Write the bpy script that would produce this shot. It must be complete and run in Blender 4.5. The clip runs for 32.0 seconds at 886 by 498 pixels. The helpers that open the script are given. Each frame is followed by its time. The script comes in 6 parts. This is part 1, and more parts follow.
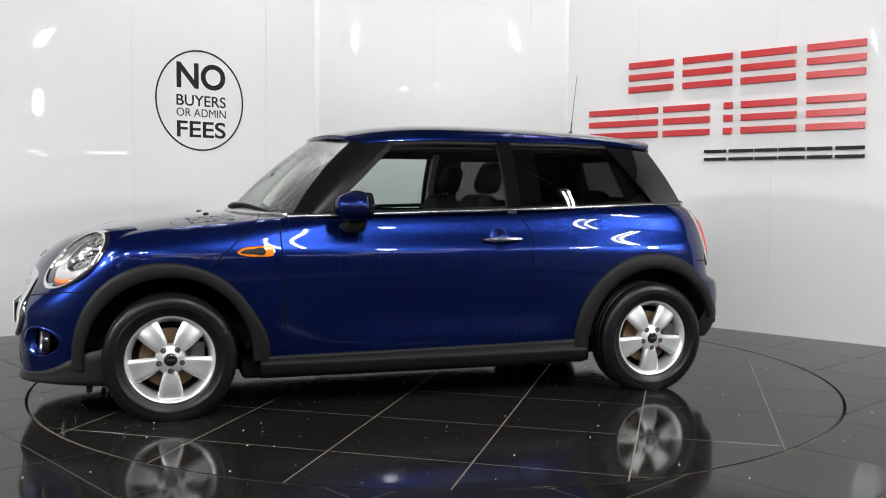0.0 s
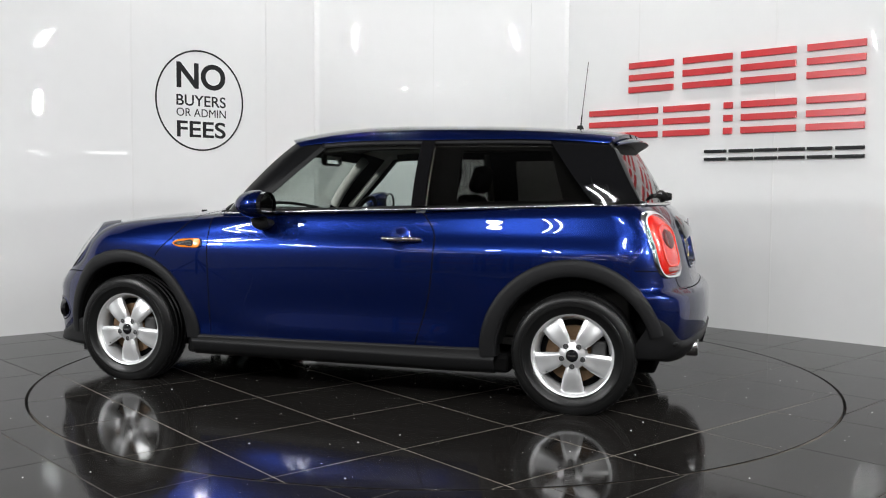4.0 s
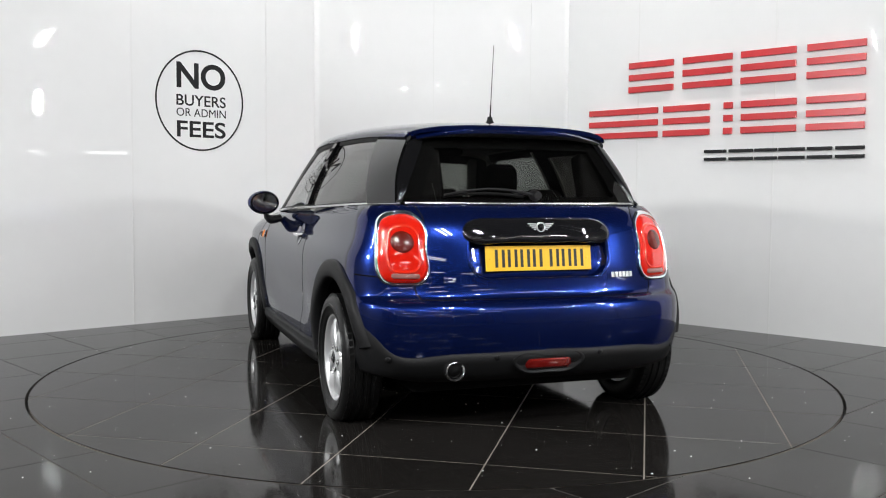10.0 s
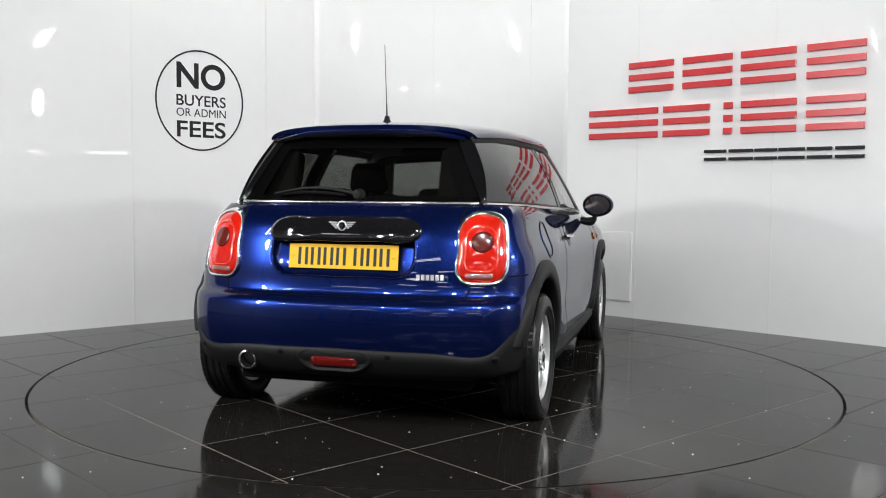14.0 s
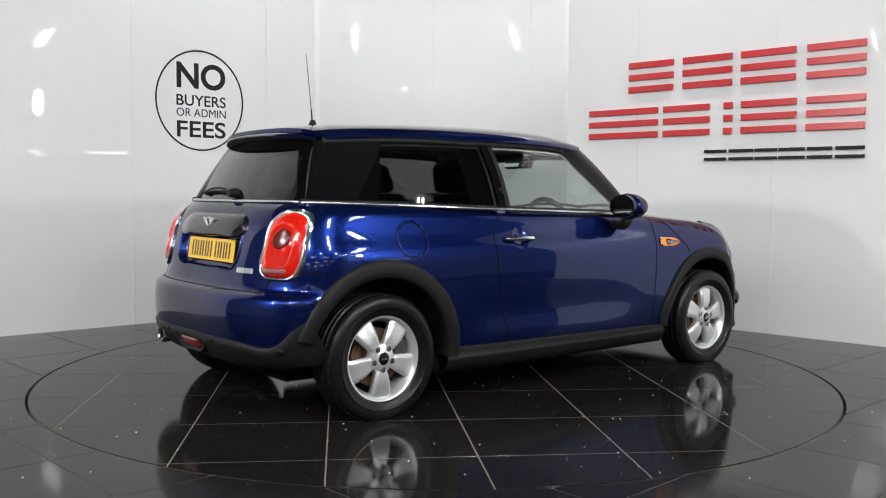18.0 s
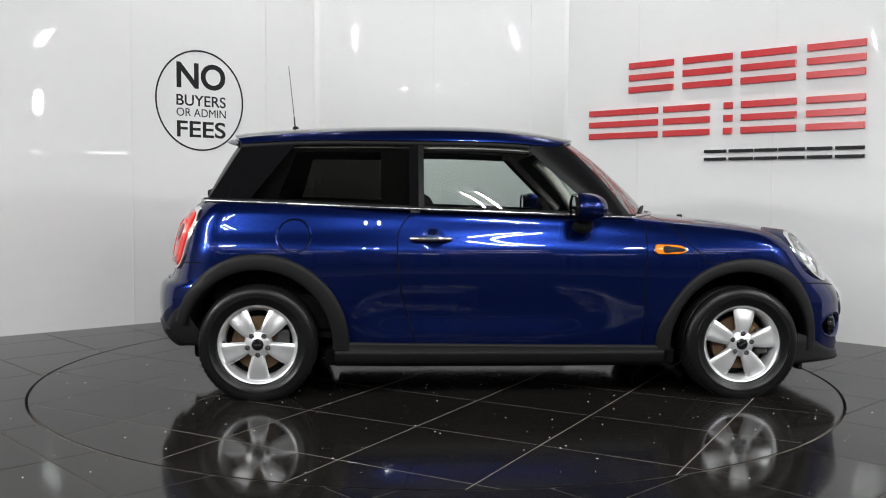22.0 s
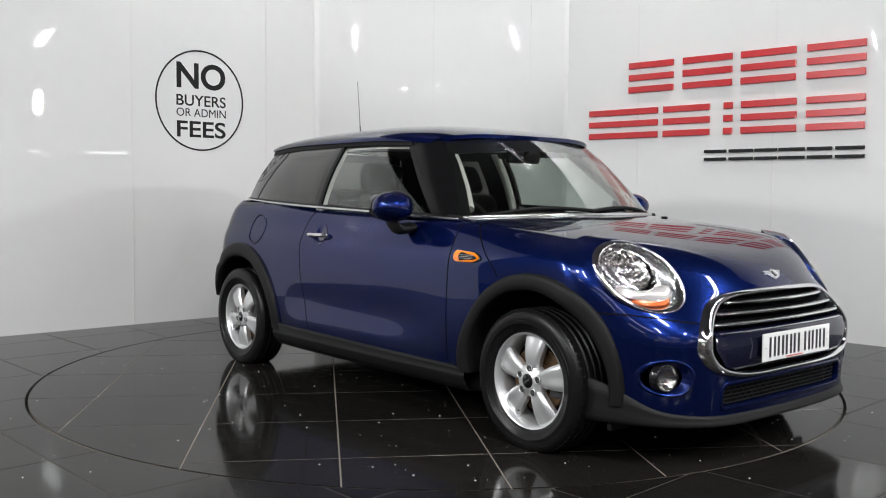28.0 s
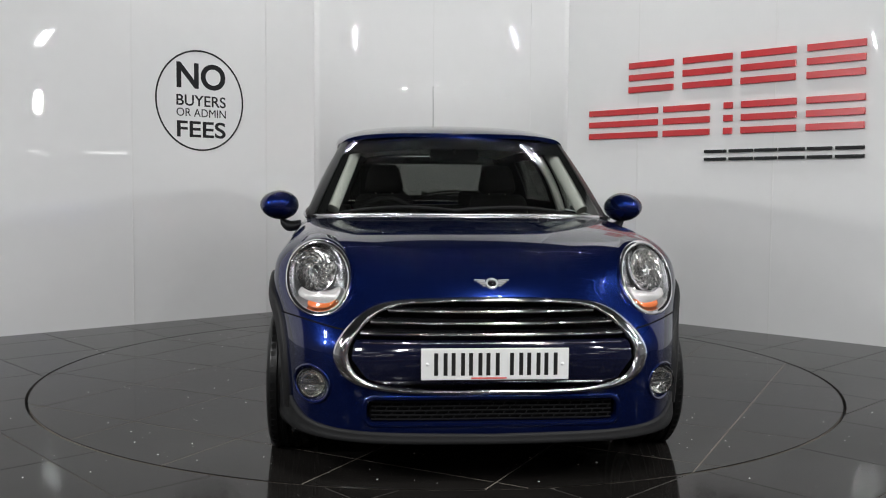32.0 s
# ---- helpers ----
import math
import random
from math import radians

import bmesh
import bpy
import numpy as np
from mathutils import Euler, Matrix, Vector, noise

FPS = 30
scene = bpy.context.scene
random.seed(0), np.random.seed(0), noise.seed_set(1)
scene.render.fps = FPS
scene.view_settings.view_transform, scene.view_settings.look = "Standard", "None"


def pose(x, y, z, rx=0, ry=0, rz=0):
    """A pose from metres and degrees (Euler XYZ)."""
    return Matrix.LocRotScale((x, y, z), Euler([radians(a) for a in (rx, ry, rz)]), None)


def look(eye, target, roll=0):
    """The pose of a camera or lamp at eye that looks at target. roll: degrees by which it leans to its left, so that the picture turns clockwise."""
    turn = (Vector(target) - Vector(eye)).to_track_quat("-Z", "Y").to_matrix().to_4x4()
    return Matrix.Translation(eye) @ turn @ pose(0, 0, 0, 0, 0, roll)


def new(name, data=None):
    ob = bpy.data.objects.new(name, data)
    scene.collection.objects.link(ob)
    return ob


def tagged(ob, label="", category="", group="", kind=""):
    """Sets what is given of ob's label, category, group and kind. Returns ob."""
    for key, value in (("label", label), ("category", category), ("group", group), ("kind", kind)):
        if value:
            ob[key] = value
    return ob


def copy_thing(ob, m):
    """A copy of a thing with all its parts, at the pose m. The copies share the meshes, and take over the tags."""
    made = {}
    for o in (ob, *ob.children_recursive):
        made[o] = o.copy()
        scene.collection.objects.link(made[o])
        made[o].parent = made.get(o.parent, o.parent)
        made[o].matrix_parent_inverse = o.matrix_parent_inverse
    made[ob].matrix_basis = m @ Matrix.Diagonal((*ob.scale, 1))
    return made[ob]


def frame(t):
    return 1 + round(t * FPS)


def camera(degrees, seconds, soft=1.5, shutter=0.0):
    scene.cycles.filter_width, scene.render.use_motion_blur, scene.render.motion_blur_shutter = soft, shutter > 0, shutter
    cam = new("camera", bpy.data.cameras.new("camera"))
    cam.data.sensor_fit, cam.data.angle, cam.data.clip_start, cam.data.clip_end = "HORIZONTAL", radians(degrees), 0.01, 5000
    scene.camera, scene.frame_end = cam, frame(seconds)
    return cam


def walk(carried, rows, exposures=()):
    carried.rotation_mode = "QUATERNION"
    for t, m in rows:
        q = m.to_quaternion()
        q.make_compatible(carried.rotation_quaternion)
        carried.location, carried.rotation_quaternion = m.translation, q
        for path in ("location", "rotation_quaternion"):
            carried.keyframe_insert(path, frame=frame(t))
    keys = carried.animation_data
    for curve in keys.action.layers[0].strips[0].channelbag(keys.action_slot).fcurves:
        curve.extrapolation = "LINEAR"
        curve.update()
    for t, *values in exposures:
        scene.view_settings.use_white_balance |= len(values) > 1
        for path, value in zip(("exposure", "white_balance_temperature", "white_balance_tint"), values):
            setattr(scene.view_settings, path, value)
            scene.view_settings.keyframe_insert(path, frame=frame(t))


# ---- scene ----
# ---- camera: it stands still on a tripod ----
cam = camera(51.61, 32.0, soft=1.1)
EYE = Vector((0.0, -5.4336, 1.047))
FORWARD = Vector((0.005653, 0.998219, -0.059387))
STAND = look(EYE, EYE + FORWARD, roll=0.46)
walk(cam, [(0.0, STAND), (32.0, STAND)], exposures=[(0.0, 0.65), (3.0, 0.65), (7.0, 0.62), (8.0, 0.59), (10.0, 0.71), (14.0, 0.69), (17.0, 0.59), (20.0, 0.47), (22.0, 0.51), (24.0, 0.64), (25.5, 0.66), (28.0, 0.48), (30.0, 0.50), (31.0, 0.50), (32.0, 0.22)])

# ---- world and lamps ----
world = bpy.data.worlds.new("world")
scene.world = world
world.use_nodes = True
world.node_tree.nodes["Background"].inputs["Color"].default_value = (0.5, 0.55, 0.6, 1)
world.node_tree.nodes["Background"].inputs["Strength"].default_value = 0.02

TURN_START, TURN_RATE, TURN_BEND = 197.785, -8.84929, -0.000859   # degrees, degrees a second
AXIS_OFFSET = Vector((0.2985, 0.0277, 0.0))      # wheelbase centre from the turntable's axis
RADIUS = 2.238                                   # turntable


def strip_lamp(x, y, z, turn, length, watts, width=0.035, tilt=0.0):
    data = bpy.data.lights.new("strip_light", "AREA")
    data.shape, data.size, data.size_y = "RECTANGLE", length, width
    data.energy, data.color = watts, (0.975, 0.985, 0.99)
    ob = new("strip_light", data)
    ob.matrix_world = pose(x, y, z, tilt, 0, turn)
    return ob


# pairs of ceiling strips: x, y, z, turn of the pair, watts each, length, half the gap
# first two: washers added out of view to brighten the wall top
PAIRS = [(-1.5, 1.2, 4.6, 41, 42, 1.5, 0.1),
         (1.7, 1.2, 4.6, -44, 52, 1.5, 0.1),
         # left pair added out of view to balance the light
         (-2.6, -7.0, 4.4, 70, 46, 1.5, 0.1),
         (1.3, -4.8, 4.2, -60, 58, 1.5, 0.13),
         (-4.7, -3.1, 3.5, 30, 34, 1.5, 0.1),
         (4.15, -2.75, 3.4, -36.5, 20, 1.7, 0.045),
         (-6.0, -5.6, 4.0, 60, 34, 1.5, 0.1),
         (6.0, -5.6, 4.0, -60, 40, 1.5, 0.1),
         (0.0, -8.6, 4.4, 90, 52, 1.5, 0.1)]
for lx, ly, lz, turn, watts, length, gap in PAIRS:
    for side in (-gap, gap):
        a = radians(turn)
        # the tilted washers face the wall, so the car never mirrors them
        strip_lamp(lx - math.sin(a) * side, ly + math.cos(a) * side, lz, turn, length, watts, tilt=50 if ly > 0 else 0)
# two studio lamps on stands, one each side of the camera
STUDIO = [(-5.0, -3.6, 2.55, 42), (4.9, -3.3, 2.5, 34)]
STUDIO_AIM = Vector((0.2, 1.3, 1.0))
for kx, ky, kz, watts in STUDIO:
    data = bpy.data.lights.new("studio_light", "AREA")
    data.shape, data.size, data.size_y, data.energy, data.color = "ELLIPSE", 0.14, 0.36, watts, (0.975, 0.985, 0.99)
    data.spread = radians(120)
    ob = new("studio_light", data)
    ob.matrix_world = look((kx, ky, kz), STUDIO_AIM)
# two round floodlights hung behind the camera
FLOODS = [(-2.7, -5.4, 3.5), (2.7, -5.4, 3.5)]
for kx, ky, kz in FLOODS:
    data = bpy.data.lights.new("floodlight", "AREA")
    data.shape, data.size, data.energy, data.color = "DISK", 0.22, 26, (0.975, 0.985, 0.99)
    ob = new("floodlight", data)
    ob.matrix_world = look((kx, ky, kz), (0, 0, 1.0))


# ---- materials ----
def material(name, color, rough=0.5, metal=0.0, coat=0.0, spec=0.5, vary=0.0, grain=40.0, bump=0.0, bump_scale=200.0,
             rough_vary=0.0, emit=None, strength=0.0, random_tint=0.0):
    m = bpy.data.materials.new(name)
    m.use_nodes = True
    nt = m.node_tree
    b = nt.nodes["Principled BSDF"]
    b.inputs["Base Color"].default_value = (*color, 1)
    b.inputs["Roughness"].default_value = rough
    b.inputs["Metallic"].default_value = metal
    b.inputs["Coat Weight"].default_value = coat
    b.inputs["Coat Roughness"].default_value = 0.02
    b.inputs["Specular IOR Level"].default_value = spec
    co = nt.nodes.new("ShaderNodeTexCoord")
    if vary or random_tint:
        n1 = nt.nodes.new("ShaderNodeTexNoise")
        n1.inputs["Scale"].default_value, n1.inputs["Detail"].default_value = grain, 6
        n2 = nt.nodes.new("ShaderNodeTexNoise")
        n2.inputs["Scale"].default_value, n2.inputs["Detail"].default_value = grain * 0.06, 3
        for n in (n1, n2):
            nt.links.new(co.outputs["Object"], n.inputs["Vector"])
        add = nt.nodes.new("ShaderNodeMath")
        add.operation = "ADD"
        nt.links.new(n1.outputs["Fac"], add.inputs[0])
        nt.links.new(n2.outputs["Fac"], add.inputs[1])
        mr = nt.nodes.new("ShaderNodeMapRange")
        mr.inputs["From Min"].default_value, mr.inputs["From Max"].default_value = 0.5, 1.5
        mr.inputs["To Min"].default_value, mr.inputs["To Max"].default_value = 1 - vary, 1 + vary
        nt.links.new(add.outputs[0], mr.inputs["Value"])
        mul = nt.nodes.new("ShaderNodeVectorMath")
        mul.operation = "SCALE"
        mul.inputs[0].default_value = color
        last = mr.outputs[0]
        if random_tint:
            info = nt.nodes.new("ShaderNodeObjectInfo")
            r = nt.nodes.new("ShaderNodeMapRange")
            r.inputs["To Min"].default_value, r.inputs["To Max"].default_value = 1 - random_tint, 1 + random_tint
            nt.links.new(info.outputs["Random"], r.inputs["Value"])
            mm = nt.nodes.new("ShaderNodeMath")
            mm.operation = "MULTIPLY"
            nt.links.new(last, mm.inputs[0])
            nt.links.new(r.outputs[0], mm.inputs[1])
            last = mm.outputs[0]
        nt.links.new(last, mul.inputs["Scale"])
        nt.links.new(mul.outputs[0], b.inputs["Base Color"])
        if rough_vary:
            rr = nt.nodes.new("ShaderNodeMapRange")
            rr.inputs["From Min"].default_value, rr.inputs["From Max"].default_value = 0.6, 1.4
            rr.inputs["To Min"].default_value, rr.inputs["To Max"].default_value = max(0.0, rough - rough_vary), rough + rough_vary
            nt.links.new(add.outputs[0], rr.inputs["Value"])
            nt.links.new(rr.outputs[0], b.inputs["Roughness"])
    if bump:
        nb = nt.nodes.new("ShaderNodeTexNoise")
        nb.inputs["Scale"].default_value, nb.inputs["Detail"].default_value = bump_scale, 4
        nt.links.new(co.outputs["Object"], nb.inputs["Vector"])
        bp = nt.nodes.new("ShaderNodeBump")
        bp.inputs["Strength"].default_value, bp.inputs["Distance"].default_value = bump, 0.002
        nt.links.new(nb.outputs["Fac"], bp.inputs["Height"])
        nt.links.new(bp.outputs["Normal"], b.inputs["Normal"])
    if emit:
        b.inputs["Emission Color"].default_value = (*emit, 1)
        b.inputs["Emission Strength"].default_value = strength
    return m


def glass_material(name, tint, low=0.065):
    """Thin clear sheet: what it lets through, and a gloss that grows towards grazing views."""
    m = bpy.data.materials.new(name)
    m.use_nodes = True
    nt = m.node_tree
    nt.nodes.clear()
    out = nt.nodes.new("ShaderNodeOutputMaterial")
    mix = nt.nodes.new("ShaderNodeMixShader")
    lw = nt.nodes.new("ShaderNodeLayerWeight")
    lw.inputs["Blend"].default_value = 0.5
    pw = nt.nodes.new("ShaderNodeMath")
    pw.operation = "POWER"
    pw.inputs[1].default_value = 3.8
    ma = nt.nodes.new("ShaderNodeMath")
    ma.operation = "MULTIPLY_ADD"
    ma.inputs[1].default_value, ma.inputs[2].default_value = 0.9, low
    tr = nt.nodes.new("ShaderNodeBsdfTransparent")
    tr.inputs["Color"].default_value = (*tint, 1)
    gl = nt.nodes.new("ShaderNodeBsdfGlossy")
    gl.inputs["Roughness"].default_value = 0.01
    nt.links.new(lw.outputs["Facing"], pw.inputs[0])
    nt.links.new(pw.outputs[0], ma.inputs[0])
    nt.links.new(ma.outputs[0], mix.inputs[0])
    nt.links.new(tr.outputs[0], mix.inputs[1])
    nt.links.new(gl.outputs[0], mix.inputs[2])
    nt.links.new(mix.outputs[0], out.inputs["Surface"])
    return m


M_WALL = material("gloss_white_panel", (0.78, 0.78, 0.775), rough=0.004, vary=0.02, grain=8, spec=0.45, bump=0.01, bump_scale=3.0)
M_JOINT = material("wall_joint_trim", (0.72, 0.72, 0.71), rough=0.3)
M_TILE = material("black_polished_tile", (0.0112, 0.0102, 0.0094), rough=0.085, vary=0.35, grain=22, rough_vary=0.05, spec=0.115, random_tint=0.15, bump=0.01, bump_scale=4.0)
M_GROUT = material("dark_tile_grout", (0.045, 0.040, 0.036), rough=0.8, vary=0.25, grain=60)
# turntable joints: a paler brown than the floor's, varied at random
M_DECK_GROUT = material("pale_tile_grout", (0.17, 0.148, 0.125), rough=0.8, vary=0.35, grain=12)
M_RIM_GAP = material("turntable_gap", (0.01, 0.01, 0.01), rough=0.6)
M_ROOM = material("grey_hall_paint", (0.30, 0.30, 0.30), rough=0.7, vary=0.15, grain=6)
M_CEIL = material("dark_roof_sheet", (0.05, 0.05, 0.052), rough=0.7, vary=0.15, grain=6)
M_SIGN_DARK = material("black_vinyl", (0.011, 0.011, 0.012), spec=0.2, rough=0.45, vary=0.05)
M_SIGN_RED = material("red_acrylic", (0.55, 0.02, 0.025), rough=0.3, coat=0.3, vary=0.04)
M_HATCH = material("white_hatch_paint", (0.74, 0.74, 0.73), rough=0.3, vary=0.03)
M_DUST = material("white_grit", (0.75, 0.75, 0.74), rough=0.6)
M_LAMP_BODY = material("white_fitting", (0.6, 0.6, 0.6), rough=0.4)


# ---- mesh helpers ----
def link_mesh(name, verts, faces, mat, parent=None, label="", normals=None, smooth=True):
    me = bpy.data.meshes.new(name)
    me.from_pydata([tuple(v) for v in verts], [], faces)
    if smooth:
        me.polygons.foreach_set("use_smooth", [True] * len(me.polygons))
    me.materials.append(mat)
    me.update()
    if normals is not None:
        me.normals_split_custom_set_from_vertices([tuple(n) for n in normals])
    ob = new(name, me)
    if parent is not None:
        ob.parent = parent
    if label:
        ob["label"] = label
    return ob


def part(name, bm, mat, parent, label="", smooth=False):
    """One bmesh as one mesh object under a thing or a part."""
    me = bpy.data.meshes.new(name)
    bmesh.ops.recalc_face_normals(bm, faces=bm.faces)
    bm.to_mesh(me)
    bm.free()
    if smooth:
        me.polygons.foreach_set("use_smooth", [True] * len(me.polygons))
    me.materials.append(mat)
    ob = new(name, me)
    ob.parent = parent
    if label:
        ob["label"] = label
    return ob


def bm_box(x0, x1, y0, y1, z0, z1, bevel=0.0, bm=None, segments=2):
    bm = bm or bmesh.new()
    made = bmesh.ops.create_cube(bm, size=1.0)["verts"]
    for v in made:
        v.co = Vector(((x0 + x1) / 2 + v.co.x * (x1 - x0), (y0 + y1) / 2 + v.co.y * (y1 - y0), (z0 + z1) / 2 + v.co.z * (z1 - z0)))
    if bevel:
        edges = {e for v in made for e in v.link_edges}
        bmesh.ops.bevel(bm, geom=list(edges), offset=bevel, segments=segments, affect="EDGES", profile=0.5)
    return bm


def clip_poly(poly, a, b, c):
    """The part of a flat polygon with a*x + b*y <= c."""
    out = []
    for i, p in enumerate(poly):
        q = poly[(i + 1) % len(poly)]
        dp, dq = a * p[0] + b * p[1] - c, a * q[0] + b * q[1] - c
        if dp <= 0:
            out.append(p)
        if (dp < 0) != (dq < 0) and dp != dq:
            k = dp / (dp - dq)
            out.append((p[0] + k * (q[0] - p[0]), p[1] + k * (q[1] - p[1])))
    return out


def prism(poly, z0, z1, chamfer=0.0015):
    """A slab over a flat polygon, with its top edge slightly eased."""
    n = len(poly)
    cx, cy = sum(p[0] for p in poly) / n, sum(p[1] for p in poly) / n
    inner = []
    for p in poly:
        d = math.hypot(p[0] - cx, p[1] - cy) or 1
        inner.append((p[0] - (p[0] - cx) / d * chamfer, p[1] - (p[1] - cy) / d * chamfer))
    verts = [(*p, z0) for p in poly] + [(*p, z1 - chamfer) for p in poly] + [(*p, z1) for p in inner]
    faces = [tuple(range(2 * n, 3 * n))]
    for k in (0, n):
        faces += [(k + i, k + (i + 1) % n, k + n + (i + 1) % n, k + n + i) for i in range(n)]
    return verts, faces


# ---- walls: two straight runs of gloss panels and a rounded corner ----
CORNER = Vector((0.0393, 3.9394))
DIR_L, DIR_R = Vector((0.74984, 0.66162)), Vector((0.72124, -0.69268))
TANGENT = 1.55
WALL_TOP = 4.0


def fillet(n):
    """Points of the rounded corner from the left run to the right one."""
    a, b = CORNER - DIR_L * TANGENT, CORNER + DIR_R * TANGENT
    na = Vector((DIR_L.y, -DIR_L.x))
    half = math.acos(max(-1, min(1, (-DIR_L).dot(DIR_R)))) / 2
    r = TANGENT * math.tan(half)
    c = a + na * r
    a0, a1 = math.atan2(a.y - c.y, a.x - c.x), math.atan2(b.y - c.y, b.x - c.x)
    if a1 > a0:
        a1 -= 2 * math.pi
    return [Vector((c.x + r * math.cos(a0 + (a1 - a0) * i / n), c.y + r * math.sin(a0 + (a1 - a0) * i / n))) for i in range(n + 1)]


def panel(points, name, parent, mat, z0=0.0, z1=WALL_TOP, thick=0.03, back=0.0):
    """An upright panel along plan points; the room lies to their right."""
    n = len(points)
    verts, faces = [], []
    for i, p in enumerate(points):
        d = (points[min(i + 1, n - 1)] - points[max(i - 1, 0)]).normalized()
        out = Vector((-d.y, d.x))
        f, b = p + out * back, p + out * (back + thick)
        verts += [(f.x, f.y, z0), (f.x, f.y, z1), (b.x, b.y, z0), (b.x, b.y, z1)]
    for i in range(n - 1):
        k = 4 * i
        faces += [(k, k + 4, k + 5, k + 1), (k + 6, k + 2, k + 3, k + 7), (k + 1, k + 5, k + 7, k + 3), (k, k + 2, k + 6, k + 4)]
    e = 4 * (n - 1)
    faces += [(0, 1, 3, 2), (e, e + 2, e + 3, e + 1)]
    ob = link_mesh(name, verts, faces, mat, parent, smooth=False)
    if n > 2:
        me = ob.data
        for poly in me.polygons:
            poly.use_smooth = abs(poly.normal.z) < 0.5 and len(points) > 3
    return ob


def on_left(s):
    return CORNER + DIR_L * s


def on_right(s):
    return CORNER + DIR_R * s


wall_left = panel([on_left(-7.0), on_left(-TANGENT)], "wall_left", None, M_JOINT, thick=0.1, back=0.034)
tagged(wall_left, "white wall clad in tall glossy panels", "wall", kind="structure")
wall_right = panel([on_right(TANGENT), on_right(7.0)], "wall_right", None, M_JOINT, thick=0.1, back=0.034)
tagged(wall_right, "white wall clad in tall glossy panels", "wall", kind="structure")
wall_corner = panel(fillet(40), "wall_corner", None, M_WALL, thick=0.1)
tagged(wall_corner, "rounded white glossy wall corner", "wall", kind="structure")
GAP = 0.003
for stops, at, owner in (((-7.0, -5.77, -4.51, -3.25, -2.05, -TANGENT), on_left, wall_left), ((TANGENT, 2.28, 3.465, 4.7, 5.9, 7.0), on_right, wall_right)):
    for a, b in zip(stops, stops[1:]):
        panel([at(a + GAP), at(b - GAP)], "panel", owner, M_WALL)
    for s in stops[1:-1]:
        panel([at(s - 0.006), at(s + 0.006)], "joint_strip", owner, M_JOINT, thick=0.006, back=-0.0025)

bend = fillet(1200)
for k in (560, 1010):
    panel([bend[k], bend[k + 3]], "joint_strip", wall_corner, M_JOINT, thick=0.006, back=-0.0015)

# flush service hatch in the right wall
hatch = new("access_hatch")
hatch.matrix_world = Matrix.Translation((*on_right(1.80), 0)) @ Matrix.Rotation(math.atan2(DIR_R.y, DIR_R.x), 4, "Z")
tagged(hatch, "small white square access hatch low in the wall", "hatch")
bm = bm_box(0.012, 0.436, -0.010, 0.004, 0.150, 0.728, 0.002)
part("door_panel", bm, M_HATCH, hatch)
for b in ((0, 0.448, 0.14, 0.150), (0, 0.448, 0.728, 0.738), (0, 0.011, 0.150, 0.728), (0.437, 0.448, 0.150, 0.728)):
    part("frame", bm_box(b[0], b[1], -0.008, 0.004, b[2], b[3], 0.0015), M_JOINT, hatch)


# ---- lettering ----
def text_mesh(name, body, size, mat, parent, m, extrude=0.001, offset=0.0, width=None, height=None):
    """Flat lettering in the built-in font, fitted to a width and a height, centred on m."""
    cu = bpy.data.curves.new(name, "FONT")
    cu.body, cu.size, cu.extrude, cu.offset = body, size, extrude, offset
    cu.align_x = "LEFT"
    tmp = bpy.data.objects.new(name, cu)
    scene.collection.objects.link(tmp)
    me = bpy.data.meshes.new_from_object(tmp.evaluated_get(bpy.context.evaluated_depsgraph_get()))
    bpy.data.objects.remove(tmp)
    bpy.data.curves.remove(cu)
    co = np.array([v.co[:] for v in me.vertices])
    lo, hi = co.min(0), co.max(0)
    sx = (width / (hi[0] - lo[0])) if width else 1
    sy = (height / (hi[1] - lo[1])) if height else 1
    for v in me.vertices:
        v.co = ((v.co.x - (lo[0] + hi[0]) / 2) * sx, (v.co.y - (lo[1] + hi[1]) / 2) * sy, v.co.z)
    me.materials.clear()
    me.materials.append(mat)
    ob = new(name, me)
    ob.parent = parent
    ob.matrix_local = m
    return ob


def wall_frame(at, d, s, z, proud):
    """x along the wall, y up, z out of the wall into the room."""
    p = at(s)
    out = Vector((d.y, -d.x))
    m = Matrix(((d.x, 0, out.x, 0), (d.y, 0, out.y, 0), (0, 1, 0, 0), (0, 0, 0, 1)))
    return Matrix.Translation((p.x + out.x * proud, p.y + out.y * proud, z)) @ m


fees = new("fees_sign")
fees.matrix_world = wall_frame(on_left, DIR_L, -2.668, 1.800, 0.0005)
tagged(fees, "round black vinyl notice about fees on the white wall", "wall sign")
ring_v, ring_f, N = [], [], 96
for i in range(N):
    a = 2 * math.pi * i / N
    for r, z in ((0.397, 0.0), (0.397, 0.002), (0.411, 0.002), (0.411, 0.0)):
        ring_v.append((r * 0.955 * math.cos(a), r * math.sin(a), z))
    for j in range(3):
        ring_f.append((4 * i + j, 4 * i + j + 1, 4 * ((i + 1) % N) + j + 1, 4 * ((i + 1) % N) + j))
link_mesh("ring", ring_v, ring_f, M_SIGN_DARK, fees, smooth=False)
for body, z0, z1, w, bold in (("NO", 1.893, 2.105, 0.435, 0.008), ("BUYERS", 1.753, 1.843, 0.44, 0.003), ("OR ADMIN", 1.667, 1.733, 0.44, 0.0), ("FEES", 1.498, 1.632, 0.435, 0.005)):
    text_mesh("lettering", body, 0.3, M_SIGN_DARK, fees, pose(0.008, (z0 + z1) / 2 - 1.800, 0), offset=bold, width=w, height=z1 - z0)

